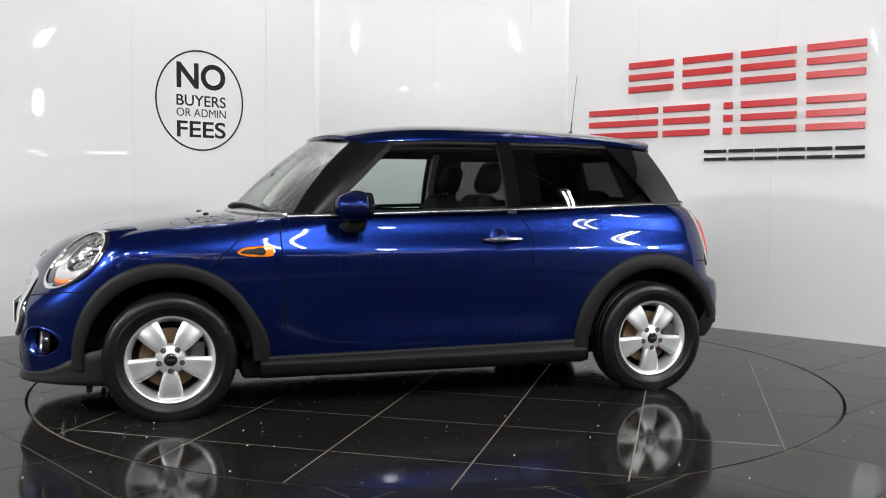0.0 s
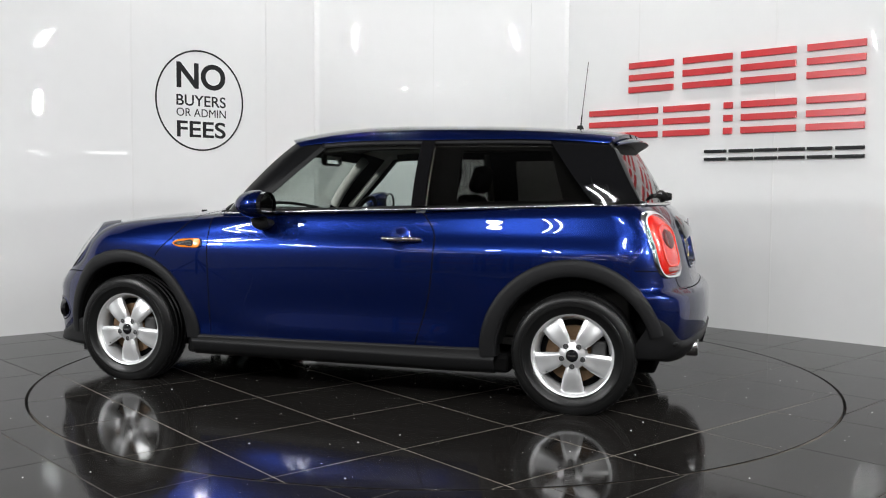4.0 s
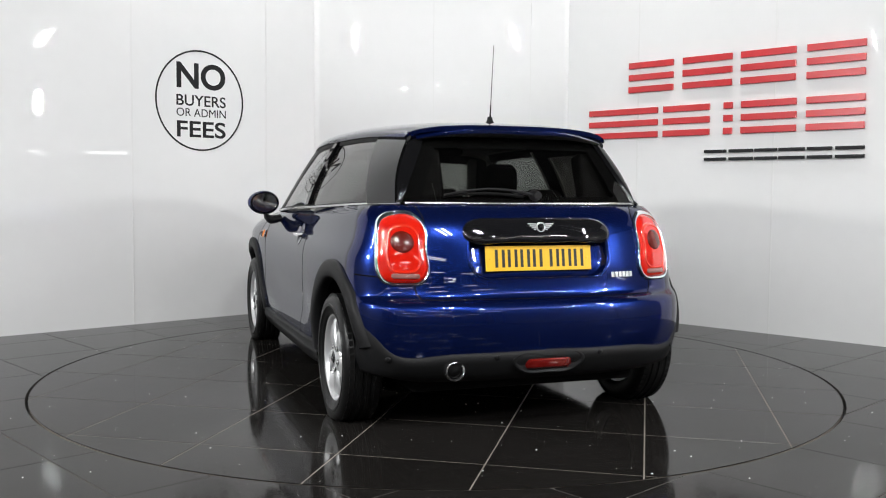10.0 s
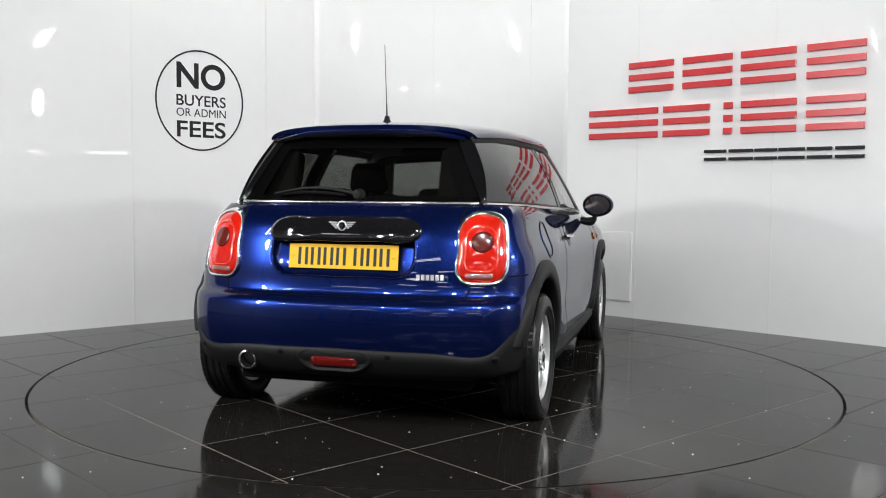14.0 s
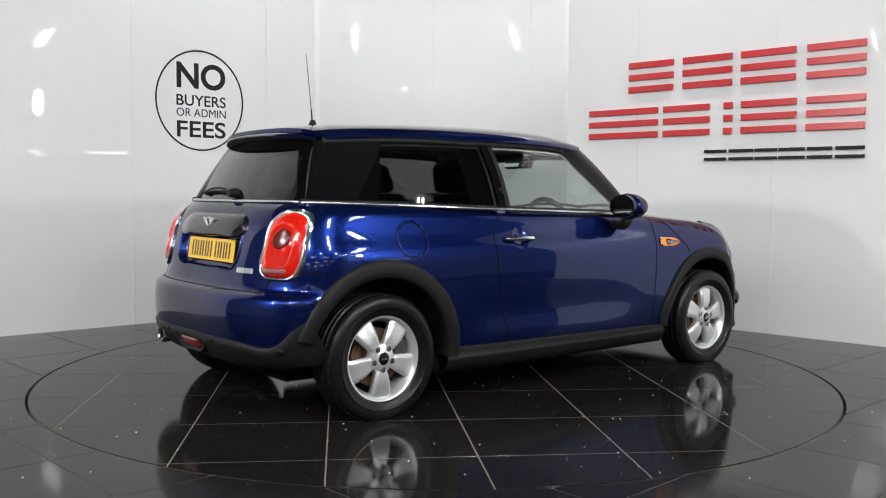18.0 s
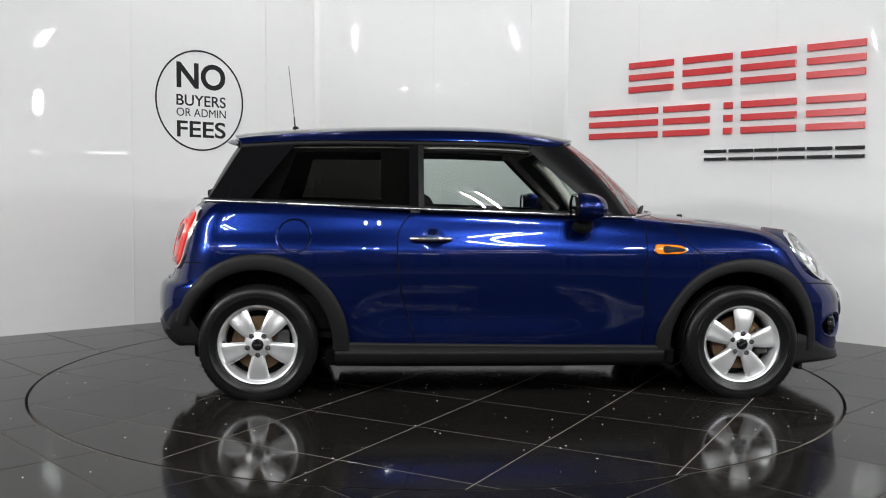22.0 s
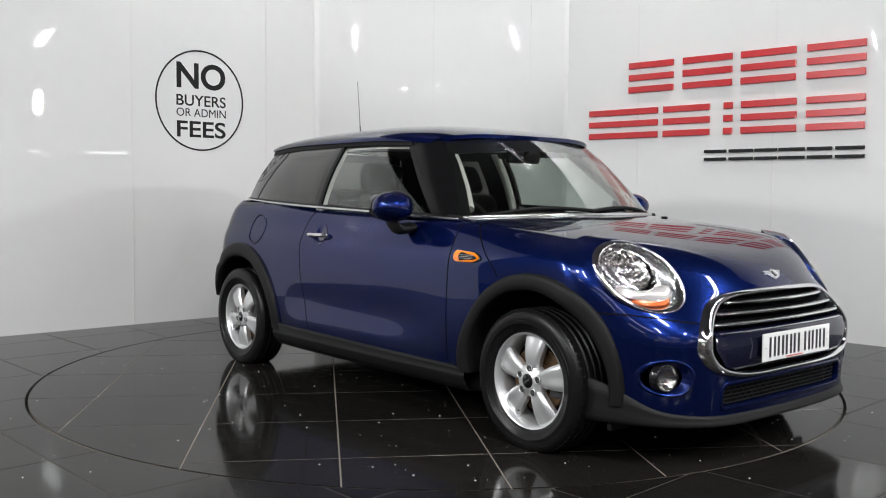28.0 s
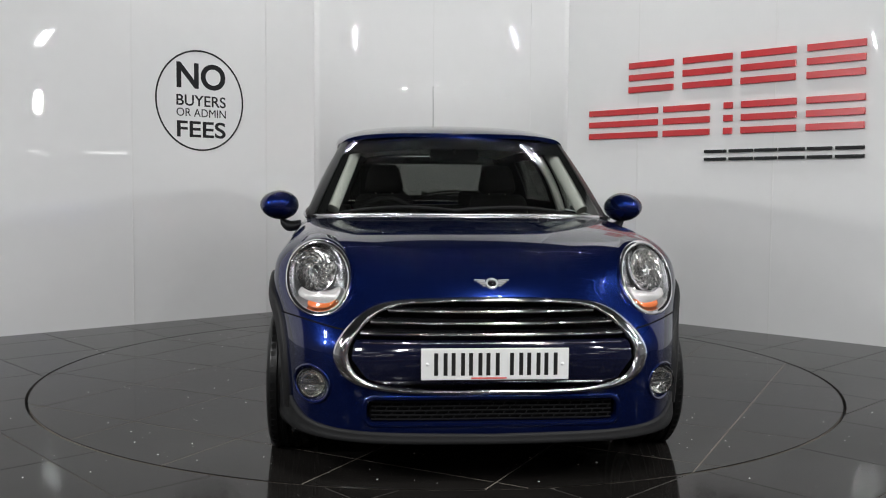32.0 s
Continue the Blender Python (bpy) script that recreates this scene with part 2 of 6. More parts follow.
# raised trade sign: every character is a stack of plain red or dark bars
brand = new("trade_sign")
brand.matrix_world = wall_frame(on_right, DIR_R, 0.0, 0.0, 0.002)
tagged(brand, "raised red and dark grey trade sign of plain bars", "wall sign")
ROWS = [((2.195, 2.613), (2.70, 3.123), (3.197, 3.627), (3.71, 4.127), 1.917, 2.168, 3, M_SIGN_RED),
        ((1.80, 2.476), (2.53, 2.943), (3.063, 3.135), (3.208, 3.64), (3.715, 4.132), 1.538, 1.786, 3, M_SIGN_RED),
        ((2.906, 3.09), (3.115, 3.31), (3.325, 3.50), (3.515, 3.71), (3.73, 3.91), (3.935, 4.137), 1.333, 1.418, 2, M_SIGN_DARK)]
for row in ROWS:
    z0, z1, bars, mat = row[-4:]
    for s0, s1 in row[:-4]:
        thick = (z1 - z0) * (0.2 if bars == 3 else 0.27)
        for k in range(bars):
            zb = z0 + (z1 - z0 - thick) * k / (bars - 1)
            part("bar", bm_box(s0, s1, zb, zb + thick, 0.0, 0.022, 0.002, segments=1), mat, brand)

# ---- floor: still tiles outside, a tiled turntable inside ----
TILE = 0.593
Nc = 128
ring_in = [(RADIUS * 1.004 * math.cos(2 * math.pi * i / Nc), RADIUS * 1.004 * math.sin(2 * math.pi * i / Nc)) for i in range(Nc)]
verts = [(x, y, -0.0009) for x, y in ring_in] + [(x * 15, y * 15, -0.0009) for x, y in ring_in] + [(x, y, -0.05) for x, y in ring_in]
faces = [(i, (i + 1) % Nc, Nc + (i + 1) % Nc, Nc + i) for i in range(Nc)] + [(i, 2 * Nc + i, 2 * Nc + (i + 1) % Nc, (i + 1) % Nc) for i in range(Nc)]
floor = link_mesh("floor", verts, faces, M_GROUT, smooth=False)
tagged(floor, "black polished tile floor with thin pale joints", "floor", kind="structure")
pit = link_mesh("turntable_pit", [(x * 1.002, y * 1.002, -0.045) for x, y in ring_in], [tuple(range(Nc))], M_RIM_GAP, smooth=False)
tagged(pit, "dark recess under the turntable", "pit", kind="structure")

turntable = new("turntable")
tagged(turntable, "round turntable covered with black polished tiles", "turntable")
disc = [(RADIUS * 0.9962 * math.cos(2 * math.pi * i / Nc), RADIUS * 0.9962 * math.sin(2 * math.pi * i / Nc)) for i in range(Nc)]
v, f = prism(disc, -0.04, -0.0009)
link_mesh("deck", v, f, M_DECK_GROUT, turntable, smooth=False)


def tile_poly(i, j, turn, ou, ov, joint=0.0028, pitch=TILE):
    """Corners of one tile of a grid turned by some degrees."""
    a = radians(turn)
    c, s = math.cos(a), math.sin(a)
    u0, u1, v0, v1 = ou + i * pitch + joint, ou + (i + 1) * pitch - joint, ov + j * pitch + joint, ov + (j + 1) * pitch - joint
    return [(c * u - s * w, s * u + c * w) for u, w in ((u0, v0), (u1, v0), (u1, v1), (u0, v1))]


for i in range(-5, 5):
    for j in range(-5, 5):
        poly = tile_poly(i, j, 57.5, -0.008, 0.022, pitch=0.605)
        if min(math.hypot(*p) for p in poly) > RADIUS:
            continue
        if max(math.hypot(*p) for p in poly) > RADIUS * 0.99:
            for k in range(Nc):
                am = 2 * math.pi * (k + 0.5) / Nc
                if len(poly) > 2:
                    poly = clip_poly(poly, math.cos(am), math.sin(am), RADIUS * 0.997)
        if len(poly) > 2:
            v, f = prism(poly, -0.003, 0.0, 0.001)
            link_mesh("tile", v, f, M_TILE, turntable, smooth=False)


def outside_circle(poly, r):
    """A tile's outline less the disc of radius r."""
    pts = []
    for k in range(4):
        p, q = poly[k], poly[(k + 1) % 4]
        pts += [(p[0] + (q[0] - p[0]) * m / 24, p[1] + (q[1] - p[1]) * m / 24) for m in range(24)]
    out = [math.hypot(*p) > r for p in pts]
    if all(out):
        return poly
    if not any(out):
        return []
    n = len(pts)
    start = next(k for k in range(n) if out[k] and not out[k - 1])
    run = []
    for k in range(n):
        if not out[(start + k) % n]:
            break
        run.append(pts[(start + k) % n])
    a1, a0 = math.atan2(run[-1][1], run[-1][0]), math.atan2(run[0][1], run[0][0])
    d = (a0 - a1 + math.pi) % (2 * math.pi) - math.pi
    steps = max(2, int(abs(d) / 0.05))
    return run + [(r * math.cos(a1 + d * k / steps), r * math.sin(a1 + d * k / steps)) for k in range(steps + 1)]


far_v, far_f = [], []
for i in range(-18, 18):
    for j in range(-18, 18):
        poly = tile_poly(i, j, 43.4, -0.035, 0.238)
        cx, cy = sum(p[0] for p in poly) / 4, sum(p[1] for p in poly) / 4
        if abs(cx) > 8 or cy < -9.5 or cy > 4.5:
            continue
        if (Vector((cx, cy)) - CORNER).dot(Vector((-DIR_L.y, DIR_L.x))) > 0.45 or (Vector((cx, cy)) - CORNER).dot(Vector((-DIR_R.y, DIR_R.x))) > 0.45:
            continue
        poly = outside_circle(poly, RADIUS * 1.0038)
        if len(poly) < 3:
            continue
        v, f = prism(poly, -0.003, 0.0, 0.001 if len(poly) == 4 else 0.0)
        if abs(cx) < 3.9 and cy > -2.9:
            link_mesh("tile", v, f, M_TILE, floor, smooth=False)
        else:
            k = len(far_v)
            far_v += v
            far_f += [tuple(a + k for a in q) for q in f]
tagged(link_mesh("far_tiles", far_v, far_f, M_TILE, floor, smooth=False), kind="stuff")

# ---- the hall round the stage ----
HALL_END = -30.0
for name, b in (("wall_back", (-9, 9, HALL_END - 0.1, HALL_END, 0, 5.6)), ("wall_side_left", (-9.1, -9, HALL_END, 4, 0, 5.6)), ("wall_side_right", (9, 9.1, HALL_END, 4, 0, 5.6)), ("wall_behind", (-9, 9, 6.5, 6.6, 0, 5.6))):
    ob = part(name, bm_box(*b), M_ROOM, None)
    tagged(ob, "plain mid grey hall wall", "wall", kind="structure")
tagged(part("ceiling", bm_box(-9, 9, HALL_END, 6.5, 5.5, 5.6), M_CEIL, None), "dark sheeted hall roof", "ceiling", kind="structure")
# includes the two added wall washers and the added left pair
for lx, ly, lz, turn, watts, length, gap in PAIRS:
    fit_ = new("ceiling_light")
    fit_.matrix_world = pose(lx, ly, lz, 50 if ly > 0 else 0, 0, turn)
    tagged(fit_, "white twin strip light hung out of view from the hall roof", "ceiling light", group="hall strip lights")
    part("housing", bm_box(-length / 2 - 0.13, length / 2 + 0.13, -gap - 0.05, gap + 0.05, 0.012, 0.06, 0.008), M_LAMP_BODY, fit_)
    for sx in (-0.6, 0.6):
        rod = part("hanger", bm_box(-0.008, 0.008, -0.008, 0.008, 0.0, 5.5 - lz), M_LAMP_BODY, fit_)
        rod.matrix_basis = fit_.matrix_world.inverted() @ pose(lx + sx * math.cos(radians(turn)), ly + sx * math.sin(radians(turn)), lz + 0.03, 0, 0, turn)

# grey concrete beyond the tiles, and pallet racking against the far walls
tagged(part("hall_floor", bm_box(-9, 9, HALL_END, -9.6, -0.04, 0.0), material("grey_concrete", (0.13, 0.13, 0.125), rough=0.55, vary=0.25, grain=5), None), "worn grey concrete hall floor", "floor", kind="structure")
M_RACK_BLUE = material("blue_rack_paint", (0.02, 0.07, 0.30), rough=0.4, vary=0.15, grain=20)
M_RACK_ORANGE = material("orange_rack_paint", (0.55, 0.16, 0.02), rough=0.4, vary=0.15, grain=20)


def pallet_rack():
    rack = new("pallet_rack")
    tagged(rack, "tall pallet rack with blue uprights and orange beams", "pallet rack", group="hall racking")
    for x in (-1.4, 1.4):
        for y in (-0.45, 0.45):
            part("upright", bm_box(x - 0.05, x + 0.05, y - 0.04, y + 0.04, 0.0, 4.0, 0.006), M_RACK_BLUE, rack)
        for k in range(4):
            brace = part("brace", bm_box(-0.015, 0.015, -0.60, 0.60, -0.02, 0.02), M_RACK_BLUE, rack)
            brace.matrix_basis = pose(x, 0, 0.6 + 0.85 * k, 41 if k % 2 else -41)
    for z in (0.9, 2.1, 3.3):
        for y in (-0.45, 0.45):
            part("beam", bm_box(-1.34, 1.34, y - 0.025, y + 0.025, z - 0.06, z + 0.06, 0.006), M_RACK_ORANGE, rack)
    return rack


rack = pallet_rack()
rack.matrix_basis = pose(-7.6, -12.0, 0, 0, 0, 90)
for rx, ry, turn in ((-7.6, -15.2, 90), (7.6, -13.0, 90), (7.6, -16.2, 90), (-3.2, -17.5, 0), (0.2, -17.5, 0), (3.6, -17.5, 0)):
    copy_thing(rack, pose(rx, ry, 0, 0, 0, turn))

# more strips further back in the hall, seen only as reflections
M_TUBE = material("lit_tube", (0.9, 0.9, 0.9), rough=0.5, emit=(1.0, 0.98, 0.96), strength=9.0)
HALL_ROWS = [(x + 1.1 * (k % 2), -10.5 - 4.6 * k, 4.3) for k in range(4) for x in (-7.0, -2.4, 1.9, 6.2)]
for lx, ly, lz in [(-5.2, -6.2, 3.9), (5.0, -6.4, 3.9), *HALL_ROWS]:
    fit_ = new("ceiling_light")
    fit_.matrix_world = pose(lx, ly, lz, 0, 0, 0)
    tagged(fit_, "white twin strip light hung out of view from the hall roof", "ceiling light", group="hall strip lights")
    part("housing", bm_box(-1.03, 1.03, -0.2, 0.2, 0.022, 0.06, 0.008), M_LAMP_BODY, fit_)
    for sy in (-0.11, 0.11):
        part("tube", bm_box(-1.0, 1.0, sy - 0.025, sy + 0.025, -0.018, 0.022, 0.012), M_TUBE, fit_)
    for sx in (-0.6, 0.6):
        part("hanger", bm_box(sx - 0.008, sx + 0.008, -0.008, 0.008, 0.06, 5.5 - lz), M_LAMP_BODY, fit_)
# short tube lamps on the hall's side wall, mirrored in the gloss panels
for wy, wz, length, tall in ((-4.15, 1.86, 0.85, 0.022), (-5.8, 1.89, 0.25, 0.022), (-5.66, 2.90, 0.09, 0.26)):
    lamp = new("wall_light")
    lamp.location = (8.99, wy, wz)
    tagged(lamp, "short lit tube lamp fixed to the hall wall", "wall light", group="hall wall lights")
    part("back_plate", bm_box(-0.03, 0.0, -length / 2 - 0.03, length / 2 + 0.03, -tall - 0.03, tall + 0.03, 0.006), M_LAMP_BODY, lamp)
    part("tube", bm_box(-0.075, -0.034, -length / 2, length / 2, -tall, tall, 0.012), M_TUBE, lamp)
for kx, ky, kz, watts in STUDIO:
    stand = new("studio_lamp")
    stand.location = (kx, ky, 0)
    tagged(stand, "round studio lamp on a black stand", "studio lamp", group="studio lamps")
    aim = (STUDIO_AIM - Vector((kx, ky, kz)))
    bm = bmesh.new()
    bmesh.ops.create_cone(bm, cap_ends=True, segments=32, radius1=0.17, radius2=0.08, depth=0.22, matrix=Matrix.Translation((0, 0, 0.125)))
    bmesh.ops.transform(bm, matrix=look((0, 0, kz), Vector((0, 0, kz)) + aim), verts=bm.verts)
    part("lamp_head", bm, M_SIGN_DARK, stand, smooth=False)
    bm = bmesh.new()
    bmesh.ops.create_cone(bm, cap_ends=True, segments=16, radius1=0.016, radius2=0.016, depth=kz - 0.3, matrix=Matrix.Translation((-aim.x * 0.04, -aim.y * 0.04, (kz - 0.3) / 2 + 0.2)))
    part("pole", bm, M_SIGN_DARK, stand)
    for k in range(3):
        a = 2 * math.pi * k / 3
        bm = bmesh.new()
        bmesh.ops.create_cone(bm, cap_ends=True, segments=10, radius1=0.012, radius2=0.012, depth=0.72)
        d = Vector((math.cos(a) * 0.5, math.sin(a) * 0.5, -0.5))
        q = d.to_track_quat("Z", "Y").to_matrix().to_4x4()
        bmesh.ops.transform(bm, matrix=Matrix.Translation(Vector((-aim.x * 0.04, -aim.y * 0.04, 0.525)) + d * 0.5) @ q, verts=bm.verts)
        part("leg", bm, M_SIGN_DARK, stand)

for kx, ky, kz in FLOODS:
    flood = new("hanging_floodlight")
    flood.matrix_world = pose(kx, ky, kz)
    tagged(flood, "round black floodlight hung from the hall roof", "floodlight", group="hall floodlights")
    bm = bmesh.new()
    bmesh.ops.create_cone(bm, cap_ends=True, segments=32, radius1=0.14, radius2=0.09, depth=0.16, matrix=Matrix.Translation((0, 0, 0.095)))
    bmesh.ops.transform(bm, matrix=look((0, 0, 0), Vector((-kx, -ky, 1.0 - kz))), verts=bm.verts)
    part("lamp_head", bm, M_SIGN_DARK, flood)
    part("hanger", bm_box(-0.012, 0.012, -0.012, 0.012, 0.12, 5.5 - kz), M_SIGN_DARK, flood)

# grit and dust on the floor
rng = random.Random(4)


def grit(name, n, spot, owner, label):
    verts, faces = [], []
    for _ in range(n):
        x, y = spot()
        r = rng.choice((0.001, 0.0012, 0.0015, 0.002, 0.0026, 0.0042))
        k = len(verts)
        for i in range(6):
            a = i * math.pi / 3 + rng.random()
            verts.append((x + r * math.cos(a), y + r * math.sin(a), 0.0003))
        verts.append((x, y, r * 0.8))
        faces += [(k + i, k + (i + 1) % 6, k + 6) for i in range(6)]
    ob = link_mesh(name, verts, faces, M_DUST, owner, label, smooth=False)
    return tagged(ob, kind="stuff")


def on_disc():
    r, a = RADIUS * 0.98 * math.sqrt(rng.random()), rng.random() * 2 * math.pi
    return r * math.cos(a), r * math.sin(a)


def on_floor():
    r, a = RADIUS * (1.02 + 0.5 * rng.random()), rng.random() * 2 * math.pi
    return r * math.cos(a), r * math.sin(a)


grit("grit", 480, on_disc, turntable, "white grit scattered on the tiles")
grit("grit", 300, on_floor, floor, "white grit scattered on the tiles")

# =====================================================================
# the car: x forward, y to its left, z up; origin under the wheelbase's centre
# =====================================================================
M_PAINT = material("blue_metallic_paint", (0.0050, 0.0145, 0.098), rough=0.25, metal=0.8, coat=1.0, spec=0.2, vary=0.10, grain=900)
M_PAINT.node_tree.nodes["Principled BSDF"].inputs["Coat Roughness"].default_value = 0.008
M_PAINT.node_tree.nodes["Principled BSDF"].inputs["Coat IOR"].default_value = 1.46
M_BLACK = material("black_trim_plastic", (0.0085, 0.0085, 0.009), rough=0.52, spec=0.2, vary=0.12, grain=120, bump=0.15, bump_scale=900)
M_GLOSSBLACK = material("gloss_black_trim", (0.006, 0.006, 0.007), rough=0.06, coat=0.5)
M_SEAM = material("panel_gap", (0.001, 0.001, 0.0015), rough=0.7, spec=0.1)
M_CHROME = material("chrome", (0.82, 0.82, 0.83), rough=0.06, metal=1.0)
M_BADGE = material("silver_badge", (0.72, 0.72, 0.73), rough=0.22, metal=0.6, coat=0.5)
M_SATIN = material("satin_chrome", (0.62, 0.62, 0.63), rough=0.22, metal=1.0)
M_TYRE = material("tyre_rubber", (0.0055, 0.0055, 0.0055), rough=0.34, spec=0.25, vary=0.25, grain=60, bump=0.15, bump_scale=400)
M_ALLOY = material("silver_alloy_paint", (0.72, 0.725, 0.73), rough=0.32, metal=0.68, coat=0.4, vary=0.04, grain=300)
M_DISC = material("rusty_brake_disc", (0.13, 0.078, 0.040), rough=0.5, metal=0.5, vary=0.35, grain=50)
M_IRON = material("dark_cast_iron", (0.03, 0.03, 0.03), rough=0.7, vary=0.2)
M_UNDER = material("underbody_black", (0.006, 0.006, 0.006), rough=0.9, spec=0.12)
M_PILLAR = material("black_pillar_lacquer", (0.005, 0.005, 0.0055), rough=0.03, spec=0.5)
M_SCREEN_PILLAR = material("black_screen_pillar", (0.005, 0.005, 0.0055), rough=0.28, spec=0.15)
M_CABIN = material("charcoal_cabin_trim", (0.010, 0.0095, 0.009), rough=0.65, spec=0.12, vary=0.15, grain=150)
M_CLOTH = material("black_seat_cloth", (0.008, 0.0075, 0.007), rough=0.85, spec=0.10, vary=0.3, grain=500, bump=0.4, bump_scale=1500)
M_LINING = material("pale_headlining", (0.60, 0.585, 0.54), rough=0.9, vary=0.08, grain=300)
M_GLASS = glass_material("clear_window_glass", (0.945, 0.98, 0.965))
M_TINT = glass_material("dark_privacy_glass", (0.40, 0.40, 0.39))
M_REAR_GLASS = glass_material("tinted_rear_glass", (0.52, 0.52, 0.51))
M_SCREEN = glass_material("windscreen_glass", (0.80, 0.83, 0.81))
M_LENS = glass_material("clear_lamp_lens", (0.97, 0.98, 0.98))
M_FACET = material("facetted_reflector", (0.74, 0.73, 0.71), rough=0.16, metal=1.0)
M_LAMP_SILVER = material("silver_lamp_lining", (0.62, 0.60, 0.59), rough=0.30, metal=0.3, coat=0.3)
M_AMBER_PALE = material("pale_amber_lens", (0.80, 0.20, 0.06), rough=0.15, coat=0.8)
M_AMBER = material("amber_lens", (0.85, 0.22, 0.01), rough=0.12, coat=0.6)
M_RED = material("red_lamp_lens", (0.55, 0.011, 0.004), rough=0.06, coat=1.0, vary=0.12, grain=30, emit=(0.9, 0.02, 0.01), strength=0.0)
M_STRIP = material("pale_lamp_strip", (0.24, 0.10, 0.085), rough=0.15, coat=0.8)
M_SMOKE = material("smoked_lamp_inner", (0.10, 0.008, 0.004), rough=0.2, coat=0.5, spec=0.3)
M_FOG_RED = material("deep_red_lens", (0.12, 0.004, 0.003), rough=0.06, coat=1.0, vary=0.12, grain=30)
M_PLATE_W = material("white_plate", (0.78, 0.78, 0.77), rough=0.35, coat=0.3)
M_PLATE_Y = material("yellow_plate", (0.80, 0.47, 0.015), rough=0.35, coat=0.3)
M_INK = material("plate_ink", (0.012, 0.012, 0.012), rough=0.4)
M_PLATE_RED = material("red_plate_print", (0.65, 0.12, 0.10), rough=0.4)

M_PAINT.node_tree.nodes["Principled BSDF"].inputs["Specular Tint"].default_value = (0.0, 0.01, 0.06, 1)

car = new("car")
tagged(car, "dark blue metallic three-door hatchback on the turntable", "car")


class Curve:
    """A smooth curve through a few knots, straight beyond its ends."""

    def __init__(self, *knots):
        k = sorted(knots)
        self.x, self.y = np.array([a for a, b in k], float), np.array([b for a, b in k], float)
        n = len(k)
        h = np.diff(self.x)
        A, r = np.eye(n), np.zeros(n)
        for i in range(1, n - 1):
            A[i, i - 1], A[i, i], A[i, i + 1] = h[i - 1], 2 * (h[i - 1] + h[i]), h[i]
            r[i] = 6 * ((self.y[i + 1] - self.y[i]) / h[i] - (self.y[i] - self.y[i - 1]) / h[i - 1])
        self.m, self.h = np.linalg.solve(A, r), h

    def __call__(self, v):
        v = np.asarray(v, float)
        x, y, m, h = self.x, self.y, self.m, self.h
        i = np.clip(np.searchsorted(x, v) - 1, 0, len(x) - 2)
        w = np.clip(v, x[0], x[-1])
        a, b = x[i + 1] - w, w - x[i]
        out = (m[i] * a ** 3 + m[i + 1] * b ** 3) / (6 * h[i]) + (y[i] / h[i] - m[i] * h[i] / 6) * a + (y[i + 1] / h[i] - m[i + 1] * h[i] / 6) * b
        s0 = (y[1] - y[0]) / h[0] - h[0] * m[1] / 6
        s1 = (y[-1] - y[-2]) / h[-1] + h[-1] * m[-2] / 6
        return out + np.minimum(v - x[0], 0) * s0 + np.maximum(v - x[-1], 0) * s1


# ---- the lower body as four faces that blend into one another ----
HALF_W = Curve((-1.9, 0.775), (-1.6, 0.812), (-1.25, 0.830), (-0.5, 0.832), (0.3, 0.828), (0.9, 0.830), (1.25, 0.828), (1.5, 0.812), (1.75, 0.765))
BULGE = Curve((0.15, -0.045), (0.3, -0.020), (0.4, -0.006), (0.55, 0.0), (0.68, -0.001), (0.74, -0.004), (0.775, -0.010), (0.81, -0.023), (0.84, -0.036), (0.88, -0.049), (0.95, -0.068), (1.02, -0.10))
# the lower door: hollow under the middle, flaring out again over the sill
DOOR_HOLLOW = Curve((0.15, -0.040), (0.28, -0.009), (0.33, -0.003), (0.38, -0.0065), (0.43, -0.0105), (0.48, -0.0095), (0.54, -0.0045), (0.60, -0.001), (0.68, -0.001))
TOP_C = Curve((-1.8, 1.05), (-1.3, 1.06), (-0.4, 1.03), (0.4, 1.0), (0.9, 0.953), (1.1, 0.938), (1.3, 0.918), (1.5, 0.887), (1.65, 0.849), (1.76, 0.803), (1.84, 0.754), (1.90, 0.697), (1.95, 0.62))
NOSE = Curve((0.08, 1.90), (0.2, 1.925), (0.3, 1.935), (0.4, 1.94), (0.5, 1.938), (0.6, 1.925), (0.68, 1.90), (0.75, 1.86), (0.85, 1.77), (0.95, 1.6))
TAIL = Curve((0.15, -1.79), (0.3, -1.825), (0.42, -1.850), (0.5, -1.852), (0.555, -1.844), (0.585, -1.822), (0.602, -1.793), (0.62, -1.781), (0.7, -1.766), (0.8, -1.745), (0.9, -1.712), (0.966, -1.665), (1.01, -1.615), (1.05, -1.55))
BELT = Curve((-1.65, 1.012), (-1.38, 1.006), (-0.88, 0.990), (-0.45, 0.976), (0.26, 0.954), (0.62, 0.941), (0.75, 0.938))
WHEEL_X, WHEEL_Z, WHEEL_Y = 1.2475, 0.283, 0.752


def smax(a, b, k):
    h = np.maximum(k - np.abs(a - b), 0) / k
    return np.maximum(a, b) + h * h * k * 0.25


